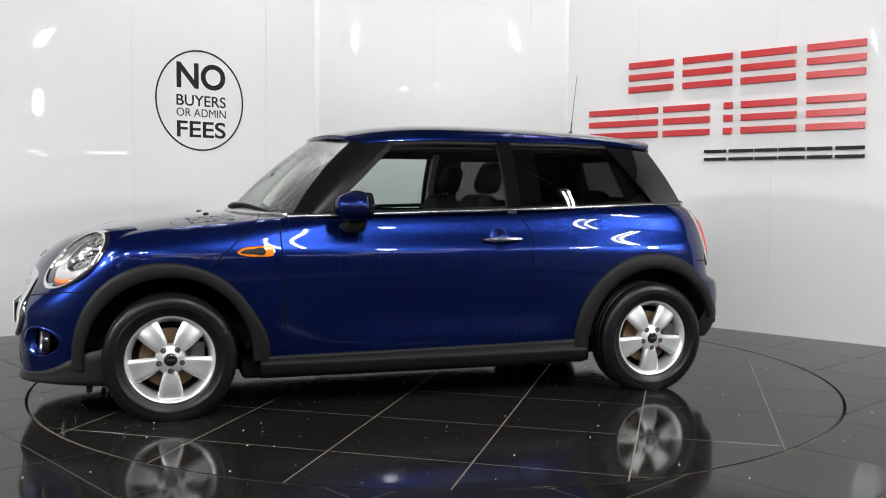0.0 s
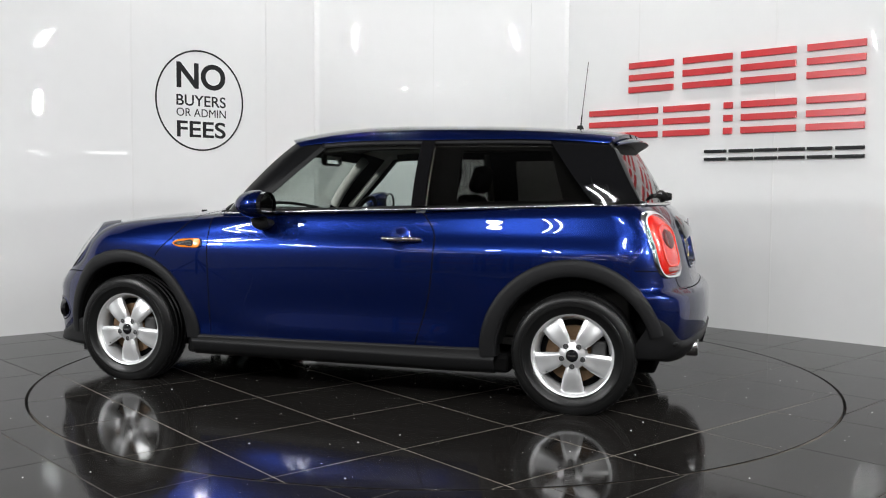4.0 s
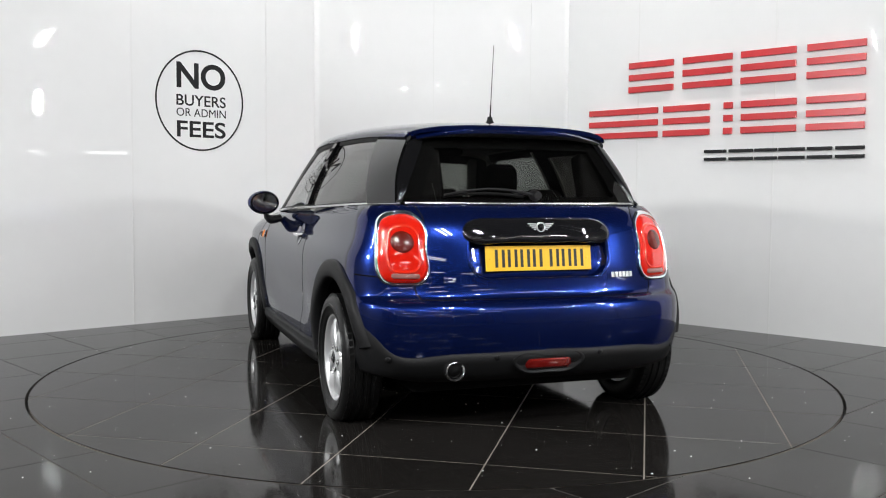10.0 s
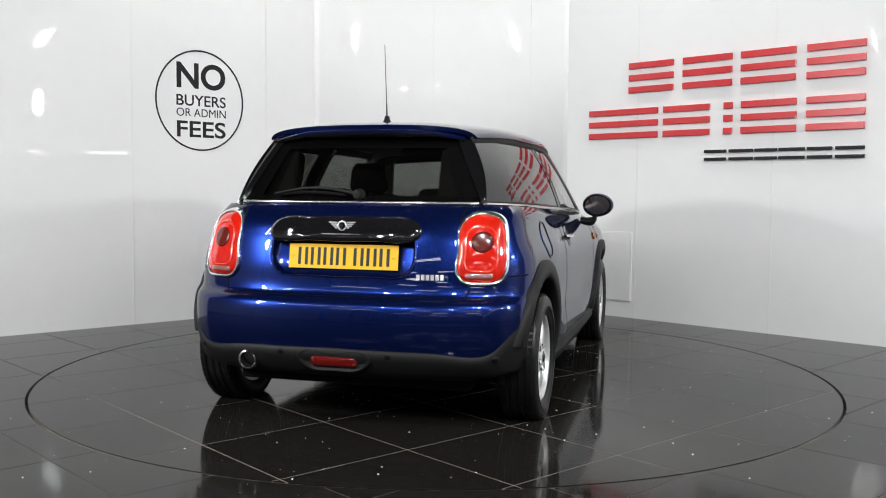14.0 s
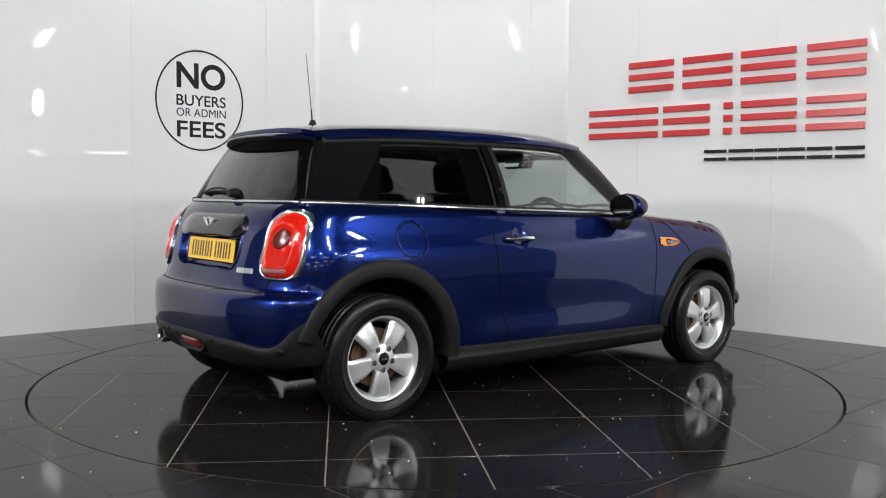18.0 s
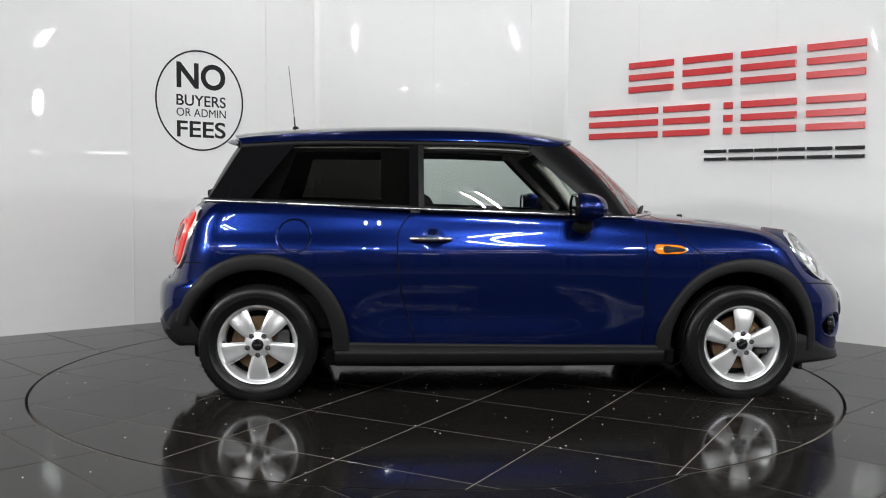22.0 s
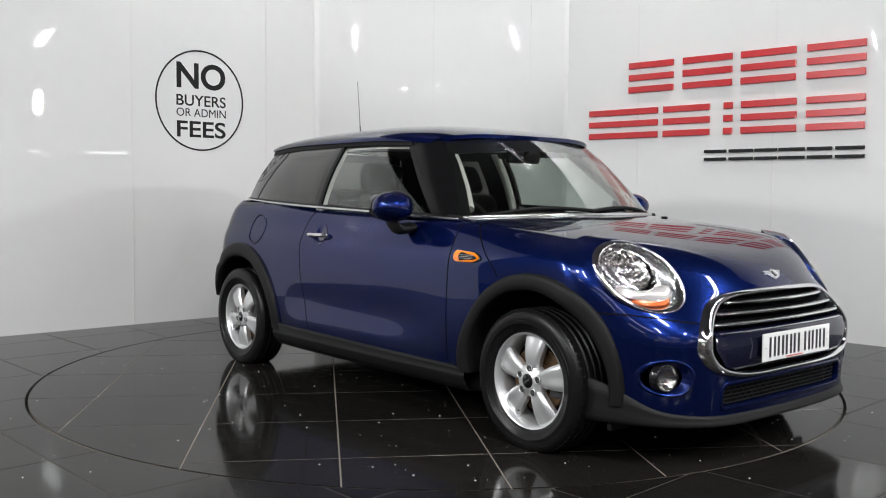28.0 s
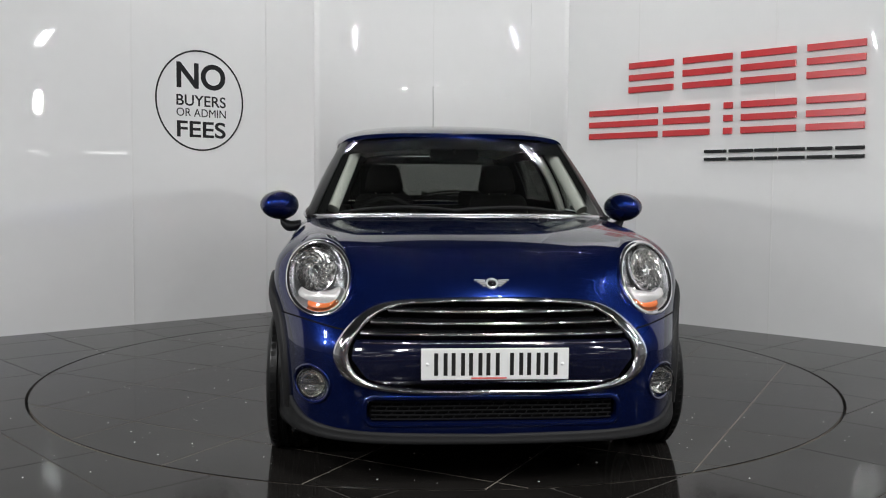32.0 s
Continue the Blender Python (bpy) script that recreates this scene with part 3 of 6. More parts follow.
def body(P):
    """Below zero inside the lower body."""
    x, y, z = P[..., 0], np.abs(P[..., 1]), P[..., 2]
    top = z - (TOP_C(x) - 0.048 * (y / 0.78) ** 3)
    k = np.clip((z - 0.48) / 0.25, 0, 1)
    k = k * k * (3 - 2 * k)
    w = np.clip(np.minimum((0.84 - x) / 0.65, (0.84 + x) / 0.30), 0, 1)
    w = w * w * (3 - 2 * w)
    skin = BULGE(z) + w * np.where(z < 0.68, DOOR_HOLLOW(np.minimum(z, 0.68)) - BULGE(z), 0.0)
    side = y - HALF_W(x) - skin - 0.024 * (1 - k) * np.clip((x - 1.3) / 0.35, 0, 1)
    nose = x - (NOSE(z) - (1 - k) * 1.6 * y ** 6 - k * 0.54 * y ** 2)
    tail = (TAIL(z) + 0.34 * y ** 3) - x
    f = smax(side, nose, 0.12 - 0.03 * k)
    f = smax(f, tail, 0.14)
    return smax(f, top * 0.95, 0.075)


def cast(O, D, reach=2.0, f=body):
    """Where rays from inside leave the body."""
    O, D = np.broadcast_arrays(np.asarray(O, float), np.asarray(D, float))
    lo, hi = np.zeros(O.shape[:-1]), np.full(O.shape[:-1], reach)
    for _ in range(26):
        mid = (lo + hi) / 2
        inside = f(O + D * mid[..., None]) < 0
        lo, hi = np.where(inside, mid, lo), np.where(inside, hi, mid)
    return O + D * ((lo + hi) / 2)[..., None]


def normal(P, f=body, e=1e-4):
    g = np.stack([f(P + np.eye(3)[i] * e) - f(P - np.eye(3)[i] * e) for i in range(3)], -1)
    return g / np.linalg.norm(g, axis=-1, keepdims=True)


def at_side(x, z, sgn=1):
    x, z = np.broadcast_arrays(np.asarray(x, float), np.asarray(z, float))
    P = cast(np.stack([x, 0 * x + 0.2, z], -1), (0, 1, 0), 1.0)
    return P * np.array([1, sgn, 1])


def at_nose(y, z):
    y, z = np.broadcast_arrays(np.asarray(y, float), np.asarray(z, float))
    return cast(np.stack([0 * y + 1.0, y, z], -1), (1, 0, 0), 1.3)


def at_tail(y, z):
    y, z = np.broadcast_arrays(np.asarray(y, float), np.asarray(z, float))
    return cast(np.stack([0 * y - 1.0, y, z], -1), (-1, 0, 0), 1.3)


def at_top(x, y):
    x, y = np.broadcast_arrays(np.asarray(x, float), np.asarray(y, float))
    return cast(np.stack([x, y, 0 * x + 0.5], -1), (0, 0, 1), 0.9)


def grid_faces(n, m, wrap=False):
    f = []
    for i in range(n - 1):
        for j in range(m - 1 if not wrap else m):
            k = (j + 1) % m
            f.append((i * m + j, i * m + k, (i + 1) * m + k, (i + 1) * m + j))
    return f


def car_part(name, verts, faces, mat, parent=None, label="", normals=None, smooth=True):
    ob = link_mesh(name, verts, faces, mat, parent or car, label, normals, smooth)
    if parent is None:
        ob.location = AXIS_OFFSET
    return ob


def car_bm(name, bm, mat, parent=None, label="", smooth=True):
    ob = part(name, bm, mat, parent or car, label, smooth)
    if parent is None:
        ob.location = AXIS_OFFSET
    return ob


def fix_order(P, faces, outward):
    """Turn the faces if the sheet looks the wrong way."""
    a, b, c = (P[faces[len(faces) // 2][k]] for k in (0, 1, 2))
    n = np.cross(b - a, c - b)
    o = outward[faces[len(faces) // 2][0]]
    return faces if np.dot(n, o) > 0 else [tuple(reversed(q)) for q in faces]


def sheet(name, P, mat, parent=None, label="", thick=0.0, wrap=False, N=None):
    """A patch of surface over a grid of points, with a thickness inwards."""
    n, m = P.shape[:2]
    if N is None:
        du, dv = np.gradient(P, axis=0), np.gradient(P, axis=1)
        N = np.cross(du, dv)
        N /= np.linalg.norm(N, axis=-1, keepdims=True) + 1e-12
    V, Nf = P.reshape(-1, 3), N.reshape(-1, 3)
    F = grid_faces(n, m, wrap)
    turned = fix_order(V, F, Nf)
    flip = turned is not F
    F = turned
    if thick:
        k = len(V)
        V = np.concatenate([V, V - Nf * thick])
        F = F + [tuple(a + k for a in reversed(q)) for q in F]
        edge = []
        if not wrap:
            loop = [j for j in range(m)] + [i * m + m - 1 for i in range(1, n)] + [(n - 1) * m + j for j in range(m - 2, -1, -1)] + [i * m for i in range(n - 2, 0, -1)]
            edge = [(a, b, b + k, a + k) for a, b in zip(loop, loop[1:] + loop[:1])]
        else:
            for row in (0, (n - 1) * m):
                edge += [(row + j, row + (j + 1) % m, row + (j + 1) % m + k, row + j + k) for j in range(m)]
        F = F + edge
    ob = car_part(name, V, F, mat, parent, label)
    bm = bmesh.new()
    bm.from_mesh(ob.data)
    if thick:
        for e in bm.edges:
            if len(e.link_faces) == 2 and e.calc_face_angle(0) > 0.9:
                e.smooth = False
        bmesh.ops.recalc_face_normals(bm, faces=bm.faces)
    bm.to_mesh(ob.data)
    bm.free()
    return ob


def ribbon(name, P, mat, width=0.0055, lift=0.0008, parent=None, label="", N=None, height=0.0, round_top=False):
    """A narrow band along a line on the body."""
    P = np.asarray(P, float)
    if N is None:
        N = normal(P)
    t = np.gradient(P, axis=0)
    t /= np.linalg.norm(t, axis=1, keepdims=True) + 1e-12
    s = np.cross(t, N)
    s /= np.linalg.norm(s, axis=1, keepdims=True) + 1e-12
    prof = [(-0.5, lift - 0.004), (-0.5, lift), (0.5, lift), (0.5, lift - 0.004)]
    if height:
        prof = [(-0.5, -0.003), (-0.46, height * 0.55), (-0.25, height * 0.95), (0, height), (0.25, height * 0.95), (0.46, height * 0.55), (0.5, -0.003)]
    G = np.stack([P + s * (a * width) + N * b for a, b in prof], 1)
    n, m = G.shape[:2]
    F = grid_faces(n, m)
    F = F + [tuple(range(m)), tuple((n - 1) * m + j for j in reversed(range(m)))]
    ob = car_part(name, G.reshape(-1, 3), F, mat, parent, label, smooth=bool(height))
    bm = bmesh.new()
    bm.from_mesh(ob.data)
    bmesh.ops.recalc_face_normals(bm, faces=bm.faces)
    bm.to_mesh(ob.data)
    bm.free()
    return ob


def spline(points, n):
    """n points along a smooth line through some points of any dimension."""
    p = np.asarray(points, float)
    d = np.concatenate([[0], np.cumsum(np.linalg.norm(np.diff(p, axis=0), axis=1))])
    t = np.linspace(0, d[-1], n)
    return np.stack([Curve(*zip(d, p[:, k]))(t) for k in range(p.shape[1])], -1)


def loop_spline(points, n):
    """n points along a smooth closed line."""
    p = np.asarray(points, float)
    k = len(p)
    q = np.concatenate([p[-3:], p, p[:4]])
    d = np.concatenate([[0], np.cumsum(np.linalg.norm(np.diff(q, axis=0), axis=1))])
    t = np.linspace(d[3], d[3 + k], n, endpoint=False)
    return np.stack([Curve(*zip(d, q[:, c]))(t) for c in range(2)], -1)


# outlines seen from the front and the rear: y, z
HEAD = loop_spline([(0.762, 0.735), (0.748, 0.80), (0.70, 0.852), (0.632, 0.873), (0.562, 0.852), (0.516, 0.80), (0.502, 0.735), (0.518, 0.668), (0.562, 0.615), (0.628, 0.595), (0.70, 0.615), (0.748, 0.668)], 72)
TAILLAMP = loop_spline([(0.722, 0.72), (0.722, 0.80), (0.713, 0.88), (0.692, 0.938), (0.640, 0.963), (0.570, 0.960), (0.532, 0.925), (0.528, 0.81), (0.530, 0.70), (0.556, 0.672), (0.62, 0.664), (0.70, 0.676)], 72)
GRILLE = loop_spline([(0.0, 0.678), (0.26, 0.671), (0.42, 0.640), (0.512, 0.565), (0.552, 0.475), (0.515, 0.405), (0.44, 0.372), (0.30, 0.353), (0.0, 0.350), (-0.30, 0.353), (-0.44, 0.372), (-0.515, 0.405), (-0.552, 0.475), (-0.512, 0.565), (-0.42, 0.640), (-0.26, 0.671)], 120)


HEAD = (HEAD - [0.632, 0.735]) * 0.955 + [0.632, 0.735]
RECESS = loop_spline([(0.0, 0.895), (0.20, 0.895), (0.315, 0.890), (0.335, 0.86), (0.343, 0.80), (0.335, 0.73), (0.295, 0.690), (0.20, 0.682), (0.0, 0.680), (-0.20, 0.682), (-0.295, 0.690), (-0.335, 0.73), (-0.343, 0.80), (-0.335, 0.86), (-0.315, 0.890), (-0.20, 0.895)], 90)


def scaled(loop, s, c=None):
    c = loop.mean(0) if c is None else np.asarray(c)
    return (loop - c) * s + c


def inside_loop(loop, y, z):
    """Which points lie within an outline."""
    c = np.zeros(np.shape(y), bool)
    for (y0, z0), (y1, z1) in zip(loop, np.roll(loop, -1, 0)):
        cross = (z0 > z) != (z1 > z)
        c ^= cross & (y < (y1 - y0) * (z - z0) / (z1 - z0 + 1e-12) + y0)
    return c


DOOR_REAR = Curve((0.25, -0.44), (0.30, -0.455), (0.55, -0.526), (0.75, -0.545), (0.88, -0.528), (0.976, -0.447))
BONNET_CUT = Curve((0.70, 1.06), (0.716, 1.05), (0.80, 0.964), (0.884, 0.882), (0.954, 0.80))
DOOR_FRONT = 0.735
BUMP_CUT = Curve((0.0, 0.60), (0.55, 0.567), (0.72, 0.592), (0.85, 0.592))
COWL = Curve((0.0, 0.935), (0.35, 0.885), (0.6, 0.77), (0.74, 0.66))

LIP_TOP = Curve((0.0, 0.198), (0.3, 0.204), (0.5, 0.212), (0.62, 0.224), (0.70, 0.258), (0.75, 0.312), (0.79, 0.345))
LIP_FOOT = Curve((0.0, 0.160), (0.3, 0.163), (0.5, 0.169), (0.62, 0.172), (0.70, 0.170), (0.80, 0.165))
SKIRT_TOP = Curve((0.0, 0.378), (0.3, 0.374), (0.5, 0.366), (0.64, 0.358), (0.70, 0.385), (0.74, 0.43), (0.775, 0.47))

# the shell is laid out by rays from a spine inside the body
cols = []
for k in range(100):
    cols.append((1.25, math.pi / 2 * k / 100))
for k in range(167):
    cols.append((1.25 - 2.45 * k / 166, math.pi / 2))
for k in range(1, 81):
    cols.append((-1.20, math.pi / 2 + math.pi / 2 * k / 80))
rows_n = 134
elev = np.concatenate([np.linspace(radians(-32), radians(48), 104), np.linspace(radians(50), radians(90), 30)])
O = np.array([[(c[0], 0.0, 0.55)] * rows_n for c in cols])
D = np.array([[(math.cos(e) * math.cos(c[1]), math.cos(e) * math.sin(c[1]), math.sin(e)) for e in elev] for c in cols])
SHELL = cast(O, D, 1.4)
SHELL_N = normal(SHELL)
FACES = np.array(grid_faces(*SHELL.shape[:2]))
flatP, flatN = SHELL.reshape(-1, 3), SHELL_N.reshape(-1, 3)
mid = flatP[FACES].mean(1)
mx, my, mz = mid.T
keep = (mz > 0.20) | ((mx > 1.45) & (mz > 0.15))
for wx in (WHEEL_X, -WHEEL_X):
    keep &= ~((np.hypot(mx - wx, mz - WHEEL_Z) < 0.425) & (my > 0.5))
    keep &= ~((np.abs(mx - wx) < 0.40) & (mz < WHEEL_Z) & (my > 0.4))
keep &= ~((mz > BELT(mx) - 0.012) & (mx > -1.70) & (mx < COWL(my) - 0.01))
keep &= ~((mx > 1.3) & inside_loop((HEAD - [0.632, 0.735]) * 0.95 + [0.632, 0.735], my, mz))
keep &= ~((mx > 1.5) & inside_loop((GRILLE - [0, 0.512]) * [0.975, 0.955] + [0, 0.512], my, mz))
keep &= ~((mx > 1.6) & (mz < 0.330) & (mz > 0.232) & (my < 0.457))
keep &= ~((mx > 1.5) & (np.hypot(my - 0.648, mz - 0.362) < 0.062))
keep &= ~((mx < -1.6) & inside_loop(scaled(RECESS, 0.985), my, mz))
keep &= ~((mx < -1.55) & (mz < SKIRT_TOP(my) - 0.018))
keep &= ~((mx > 1.45) & (mz < LIP_TOP(my) - 0.015))
rear_low = np.where(my < 0.575, 0.597, 0.690)
region = np.full(len(mid), 3)                                   # quarter panel
region[(mx < DOOR_FRONT) & (mx > DOOR_REAR(mz))] = 1            # door
region[(mx >= DOOR_FRONT)] = 2                                  # wing
region[(mx >= BONNET_CUT(mz)) & (mx > 0.7)] = 0                 # bonnet
region[(mx > 1.2) & (mz < BUMP_CUT(my))] = 4                    # front bumper
region[(mx < -1.50) & (mz < rear_low)] = 5                      # rear bumper
region[(mx < -1.55) & (mz >= 0.597) & (my < 0.577)] = 6         # tailgate
MIRROR = np.array([1, -1, 1])


def shell_piece(name, sel, label="", mirrored=False, merged=False):
    F = FACES[sel]
    used, inv = np.unique(F, return_inverse=True)
    F = inv.reshape(-1, 4)
    V, N = flatP[used], flatN[used]
    a, b, c = V[F[:, 0]], V[F[:, 1]], V[F[:, 2]]
    good = (np.cross(b - a, c - b) * N[F[:, 0]]).sum()
    if good < 0:
        F = F[:, ::-1]
    if mirrored:
        V, N, F = V * MIRROR, N * MIRROR, F[:, ::-1]
    if merged:
        k = len(V)
        V, N, F = np.concatenate([V, V * MIRROR]), np.concatenate([N, N * MIRROR]), np.concatenate([F, F[:, ::-1] + k])
    return car_part(name, V, [tuple(int(i) for i in q) for q in F], M_PAINT, None, label, N)


bonnet = shell_piece("bonnet", keep & (region == 0), merged=True)
front_bumper = shell_piece("front_bumper", keep & (region == 4), merged=True)
rear_bumper = shell_piece("rear_bumper", keep & (region == 5), merged=True)
tailgate = shell_piece("tailgate", keep & (region == 6), merged=True)
doors, wings, quarters = [], [], []
for flipped in (False, True):
    doors.append(shell_piece("door", keep & (region == 1), mirrored=flipped))
    wings.append(shell_piece("front_wing", keep & (region == 2), mirrored=flipped))
    quarters.append(shell_piece("rear_quarter_panel", keep & (region == 3), mirrored=flipped))

# panel gaps
zz = np.linspace(0.29, 0.945, 40)
for sgn in (1, -1):
    ribbon("door_gap", at_side(0 * zz + DOOR_FRONT - 0.012 * np.cos((zz - 0.3) * 4), zz, sgn), M_SEAM)
    zr = np.linspace(0.29, 0.970, 50)
    ribbon("door_gap", at_side(DOOR_REAR(zr), zr, sgn), M_SEAM)
    zb = np.linspace(0.70, 0.945, 30)
    ribbon("bonnet_gap", at_side(BONNET_CUT(zb), zb, sgn), M_SEAM)
    yb = np.linspace(0.53, 0.80, 30)
    ribbon("bumper_gap", at_nose(yb, BUMP_CUT(yb)) * [1, sgn, 1], M_SEAM)
    yt = spline([(0.555, 0.597), (0.572, 0.62), (0.578, 0.672)], 14)
    ribbon("tailgate_gap", at_tail(yt[:, 0], yt[:, 1]) * [1, sgn, 1], M_SEAM)
    yt = spline([(0.520, 0.93), (0.525, 0.96), (0.545, 1.0)], 10)
    ribbon("tailgate_gap", at_tail(yt[:, 0], yt[:, 1]) * [1, sgn, 1], M_SEAM)
    xq = np.linspace(-1.66, -1.53, 12)
    ribbon("bumper_gap", at_side(xq, 0 * xq + 0.69 + (xq + 1.66) * 0.05, sgn), M_SEAM)
yt = np.linspace(-0.557, 0.557, 50)
ribbon("tailgate_gap", at_tail(yt, 0 * yt + 0.597), M_SEAM, width=0.006)


# ---- black cladding ----
def arch(wx, sgn):
    """A wheel-arch moulding that follows the body's side."""
    a = np.linspace(radians(-7 if wx > 0 else -4), radians(184 if wx > 0 else 165), 60)
    prof = [(0.470, -0.004), (0.468, 0.010), (0.462, 0.016), (0.44, 0.019), (0.41, 0.019), (0.385, 0.016), (0.376, 0.008), (0.374, -0.02), (0.374, -0.07)]
    G = []
    for r, off in prof:
        k = np.clip((r - 0.374) / 0.096, 0, 1)
        c = np.cos(a)
        if wx > 0:
            rr = r - k * (0.034 + 0.035 * np.clip(c, 0, 1) ** 3 - 0.045 * np.clip(-c, 0, 1) ** 14 - 0.011 * np.exp(-((a - radians(138)) / radians(28)) ** 2))
            x, z = wx + 0.028 * k + rr * c, WHEEL_Z + 0.010 * k + rr * np.sin(a)
        else:
            rr = r - k * (0.008 + 0.030 * np.clip(-c, 0, 1) ** 2)
            x, z = wx + rr * c, WHEEL_Z + rr * np.sin(a)
        P = at_side(x, np.clip(z, 0.22, 2))
        P[:, 2] = z
        P[:, 1] = np.maximum(P[:, 1], 0.70) + off
        G.append(P)
    G = np.stack(G, 1) * np.array([1, sgn, 1])
    return sheet("wheel_arch_moulding", G, M_BLACK, label="matt black plastic wheel arch moulding")


for wx in (WHEEL_X, -WHEEL_X):
    for sgn in (1, -1):
        arch(wx, sgn)
        # liner inside the arch
        a = np.linspace(radians(4), radians(176), 40)
        lx, lz = wx + 0.372 * np.cos(a), WHEEL_Z + 0.372 * np.sin(a)
        rim_y = np.minimum(0.80, at_side(lx, np.clip(lz, 0.24, 2))[:, 1] - 0.015)
        G = np.stack([np.stack([lx, sgn * yy, lz], -1) for yy in (rim_y, 0 * a + 0.55)], 1)
        sheet("arch_liner", G, M_UNDER)
        G = np.stack([np.stack([wx + r * np.cos(a), 0 * a + sgn * 0.55, WHEEL_Z + r * np.sin(a)], -1) for r in (0.372, 0.02)], 1)
        sheet("arch_liner", G, M_UNDER)

for sgn in (1, -1):
    xs = np.linspace(-0.86, 0.84, 40)
    prof = [(0.277, -0.004), (0.273, 0.012), (0.262, 0.016), (0.247, 0.012), (0.242, 0.017), (0.228, 0.016), (0.195, 0.000), (0.165, -0.022), (0.158, -0.12)]
    G = np.stack([at_side(xs, 0 * xs + max(z, 0.24)) * [1, 1, 0] + np.stack([0 * xs, 0 * xs + off, 0 * xs + z - (xs - 0.8) * 0.012 * (z > 0.25)], -1) for z, off in prof], 1) * np.array([1, sgn, 1])
    sheet("sill_moulding", G, M_BLACK, label="matt black plastic sill moulding")

# lip under the front bumper and skirt under the rear one
yy = np.linspace(-0.782, 0.782, 81)
G = []
for k, off, drop in ((0.0, -0.003, 0), (0.03, 0.006, 0), (0.3, 0.008, 0), (0.6, 0.011, 0), (0.82, 0.016, 0), (0.95, 0.012, 0), (1.0, 0.0, 0), (1.0, -0.12, 0)):
    top = LIP_TOP(np.abs(yy))
    z = top + (LIP_FOOT(np.abs(yy)) - top) * k
    P = at_nose(yy, np.maximum(z, 0.2))
    N = normal(P)
    N[:, 2] = 0
    N /= np.linalg.norm(N, axis=1, keepdims=True)
    P = P + N * off
    P[:, 2] = z
    G.append(P)
sheet("front_lip", np.stack(G, 1), M_BLACK, label="black plastic lip under the front bumper")
yy = np.linspace(-0.803, 0.803, 91)
G = []
for k, off in ((0.0, -0.003), (0.04, 0.010), (0.35, 0.006), (0.7, -0.012), (0.92, -0.035), (1.0, -0.06), (1.0, -0.25)):
    top = SKIRT_TOP(np.abs(yy))
    z = top + (0.235 + 0.035 * np.clip((np.abs(yy) - 0.56) / 0.2, 0, 1) ** 1.5 - top) * k
    P = at_tail(yy, np.maximum(z, 0.2))
    N = normal(P)
    N[:, 2] = 0
    N /= np.linalg.norm(N, axis=1, keepdims=True)
    P = P + N * (off * (1 - 0.8 * np.clip((np.abs(yy) - 0.62) / 0.14, 0, 1)))[:, None]
    P[:, 2] = z
    G.append(P)
sheet("rear_skirt", np.stack(G, 1), M_BLACK, label="matt black plastic skirt under the rear bumper")
bm = bm_box(-1.62, 1.72, -0.56, 0.56, 0.17, 0.25, 0.02)
bm_box(-0.92, 0.92, -0.74, 0.74, 0.158, 0.25, 0.02, bm)
car_bm("floor_pan", bm, M_UNDER, smooth=False)

for sgn in (1, -1):
    y0, y1 = sorted((0.62 * sgn, 0.735 * sgn))
    car_bm("wheel_deflector", bm_box(1.590, 1.615, y0, y1, 0.130, 0.215, 0.008), M_BLACK, None, smooth=False)

# ---- greenhouse ----
GUTTER = Curve((-1.50, 1.292), (-1.3, 1.305), (-1.07, 1.317), (-0.47, 1.320), (0.0, 1.316), (0.2, 1.304), (0.42, 1.280))
BASE_Y = Curve((-1.66, 0.562), (-1.55, 0.598), (-1.3, 0.676), (-1.0, 0.730), (-0.5, 0.771), (0.0, 0.773), (0.3, 0.763), (0.6, 0.738), (0.7, 0.728))
ROOF_Y = Curve((-1.52, 0.460), (-1.3, 0.515), (-1.0, 0.562), (-0.5, 0.600), (0.0, 0.594), (0.25, 0.566), (0.45, 0.530))
ROOF_Z = Curve((-1.53, 1.335), (-1.39, 1.362), (-1.15, 1.386), (-0.7, 1.407), (-0.3, 1.414), (0.0, 1.407), (0.25, 1.382), (0.42, 1.348), (0.50, 1.325))


def at_glass(x, z, sgn=1, lift=0.0):
    """The cabin's side at some length and height."""
    x, z = np.broadcast_arrays(np.asarray(x, float), np.asarray(z, float))
    k = (z - BELT(x)) / (GUTTER(x) - BELT(x))
    y = BASE_Y(x) + (ROOF_Y(x) - BASE_Y(x)) * k + 0.018 * np.sin(np.clip(k, -0.2, 1.2) * math.pi) + lift
    return np.stack([x, y * sgn, z], -1)


def side_pane(front, rear, k0, k1, n=26, m=22, sgn=1, lift=0.0):
    """A patch of the cabin's side between two slanting lines given as (x at the belt, x at the roof)."""
    v = np.linspace(k0, k1, n)[:, None]
    u = np.linspace(0, 1, m)[None, :]
    x = (front[0] + (front[1] - front[0]) * v) * (1 - u) + (rear[0] + (rear[1] - rear[0]) * v) * u
    z = BELT(x) + (GUTTER(x) - BELT(x)) * v
    return at_glass(x, z, sgn, lift)


WIND_X = Curve((0.93, 0.930), (1.0, 0.863), (1.054, 0.811), (1.15, 0.706), (1.205, 0.642), (1.25, 0.585), (1.335, 0.465), (1.36, 0.425))


def wind(y, z):
    return np.stack([WIND_X(z) - 0.50 * y ** 2 + 0 * z, y + 0 * z, z + 0 * y], -1)


def wind_half(z):
    return 0.715 - (z - 0.94) / 0.37 * 0.155


REAR_X = Curve((1.0, -1.612), (1.1, -1.562), (1.2, -1.505), (1.30, -1.437), (1.34, -1.405))


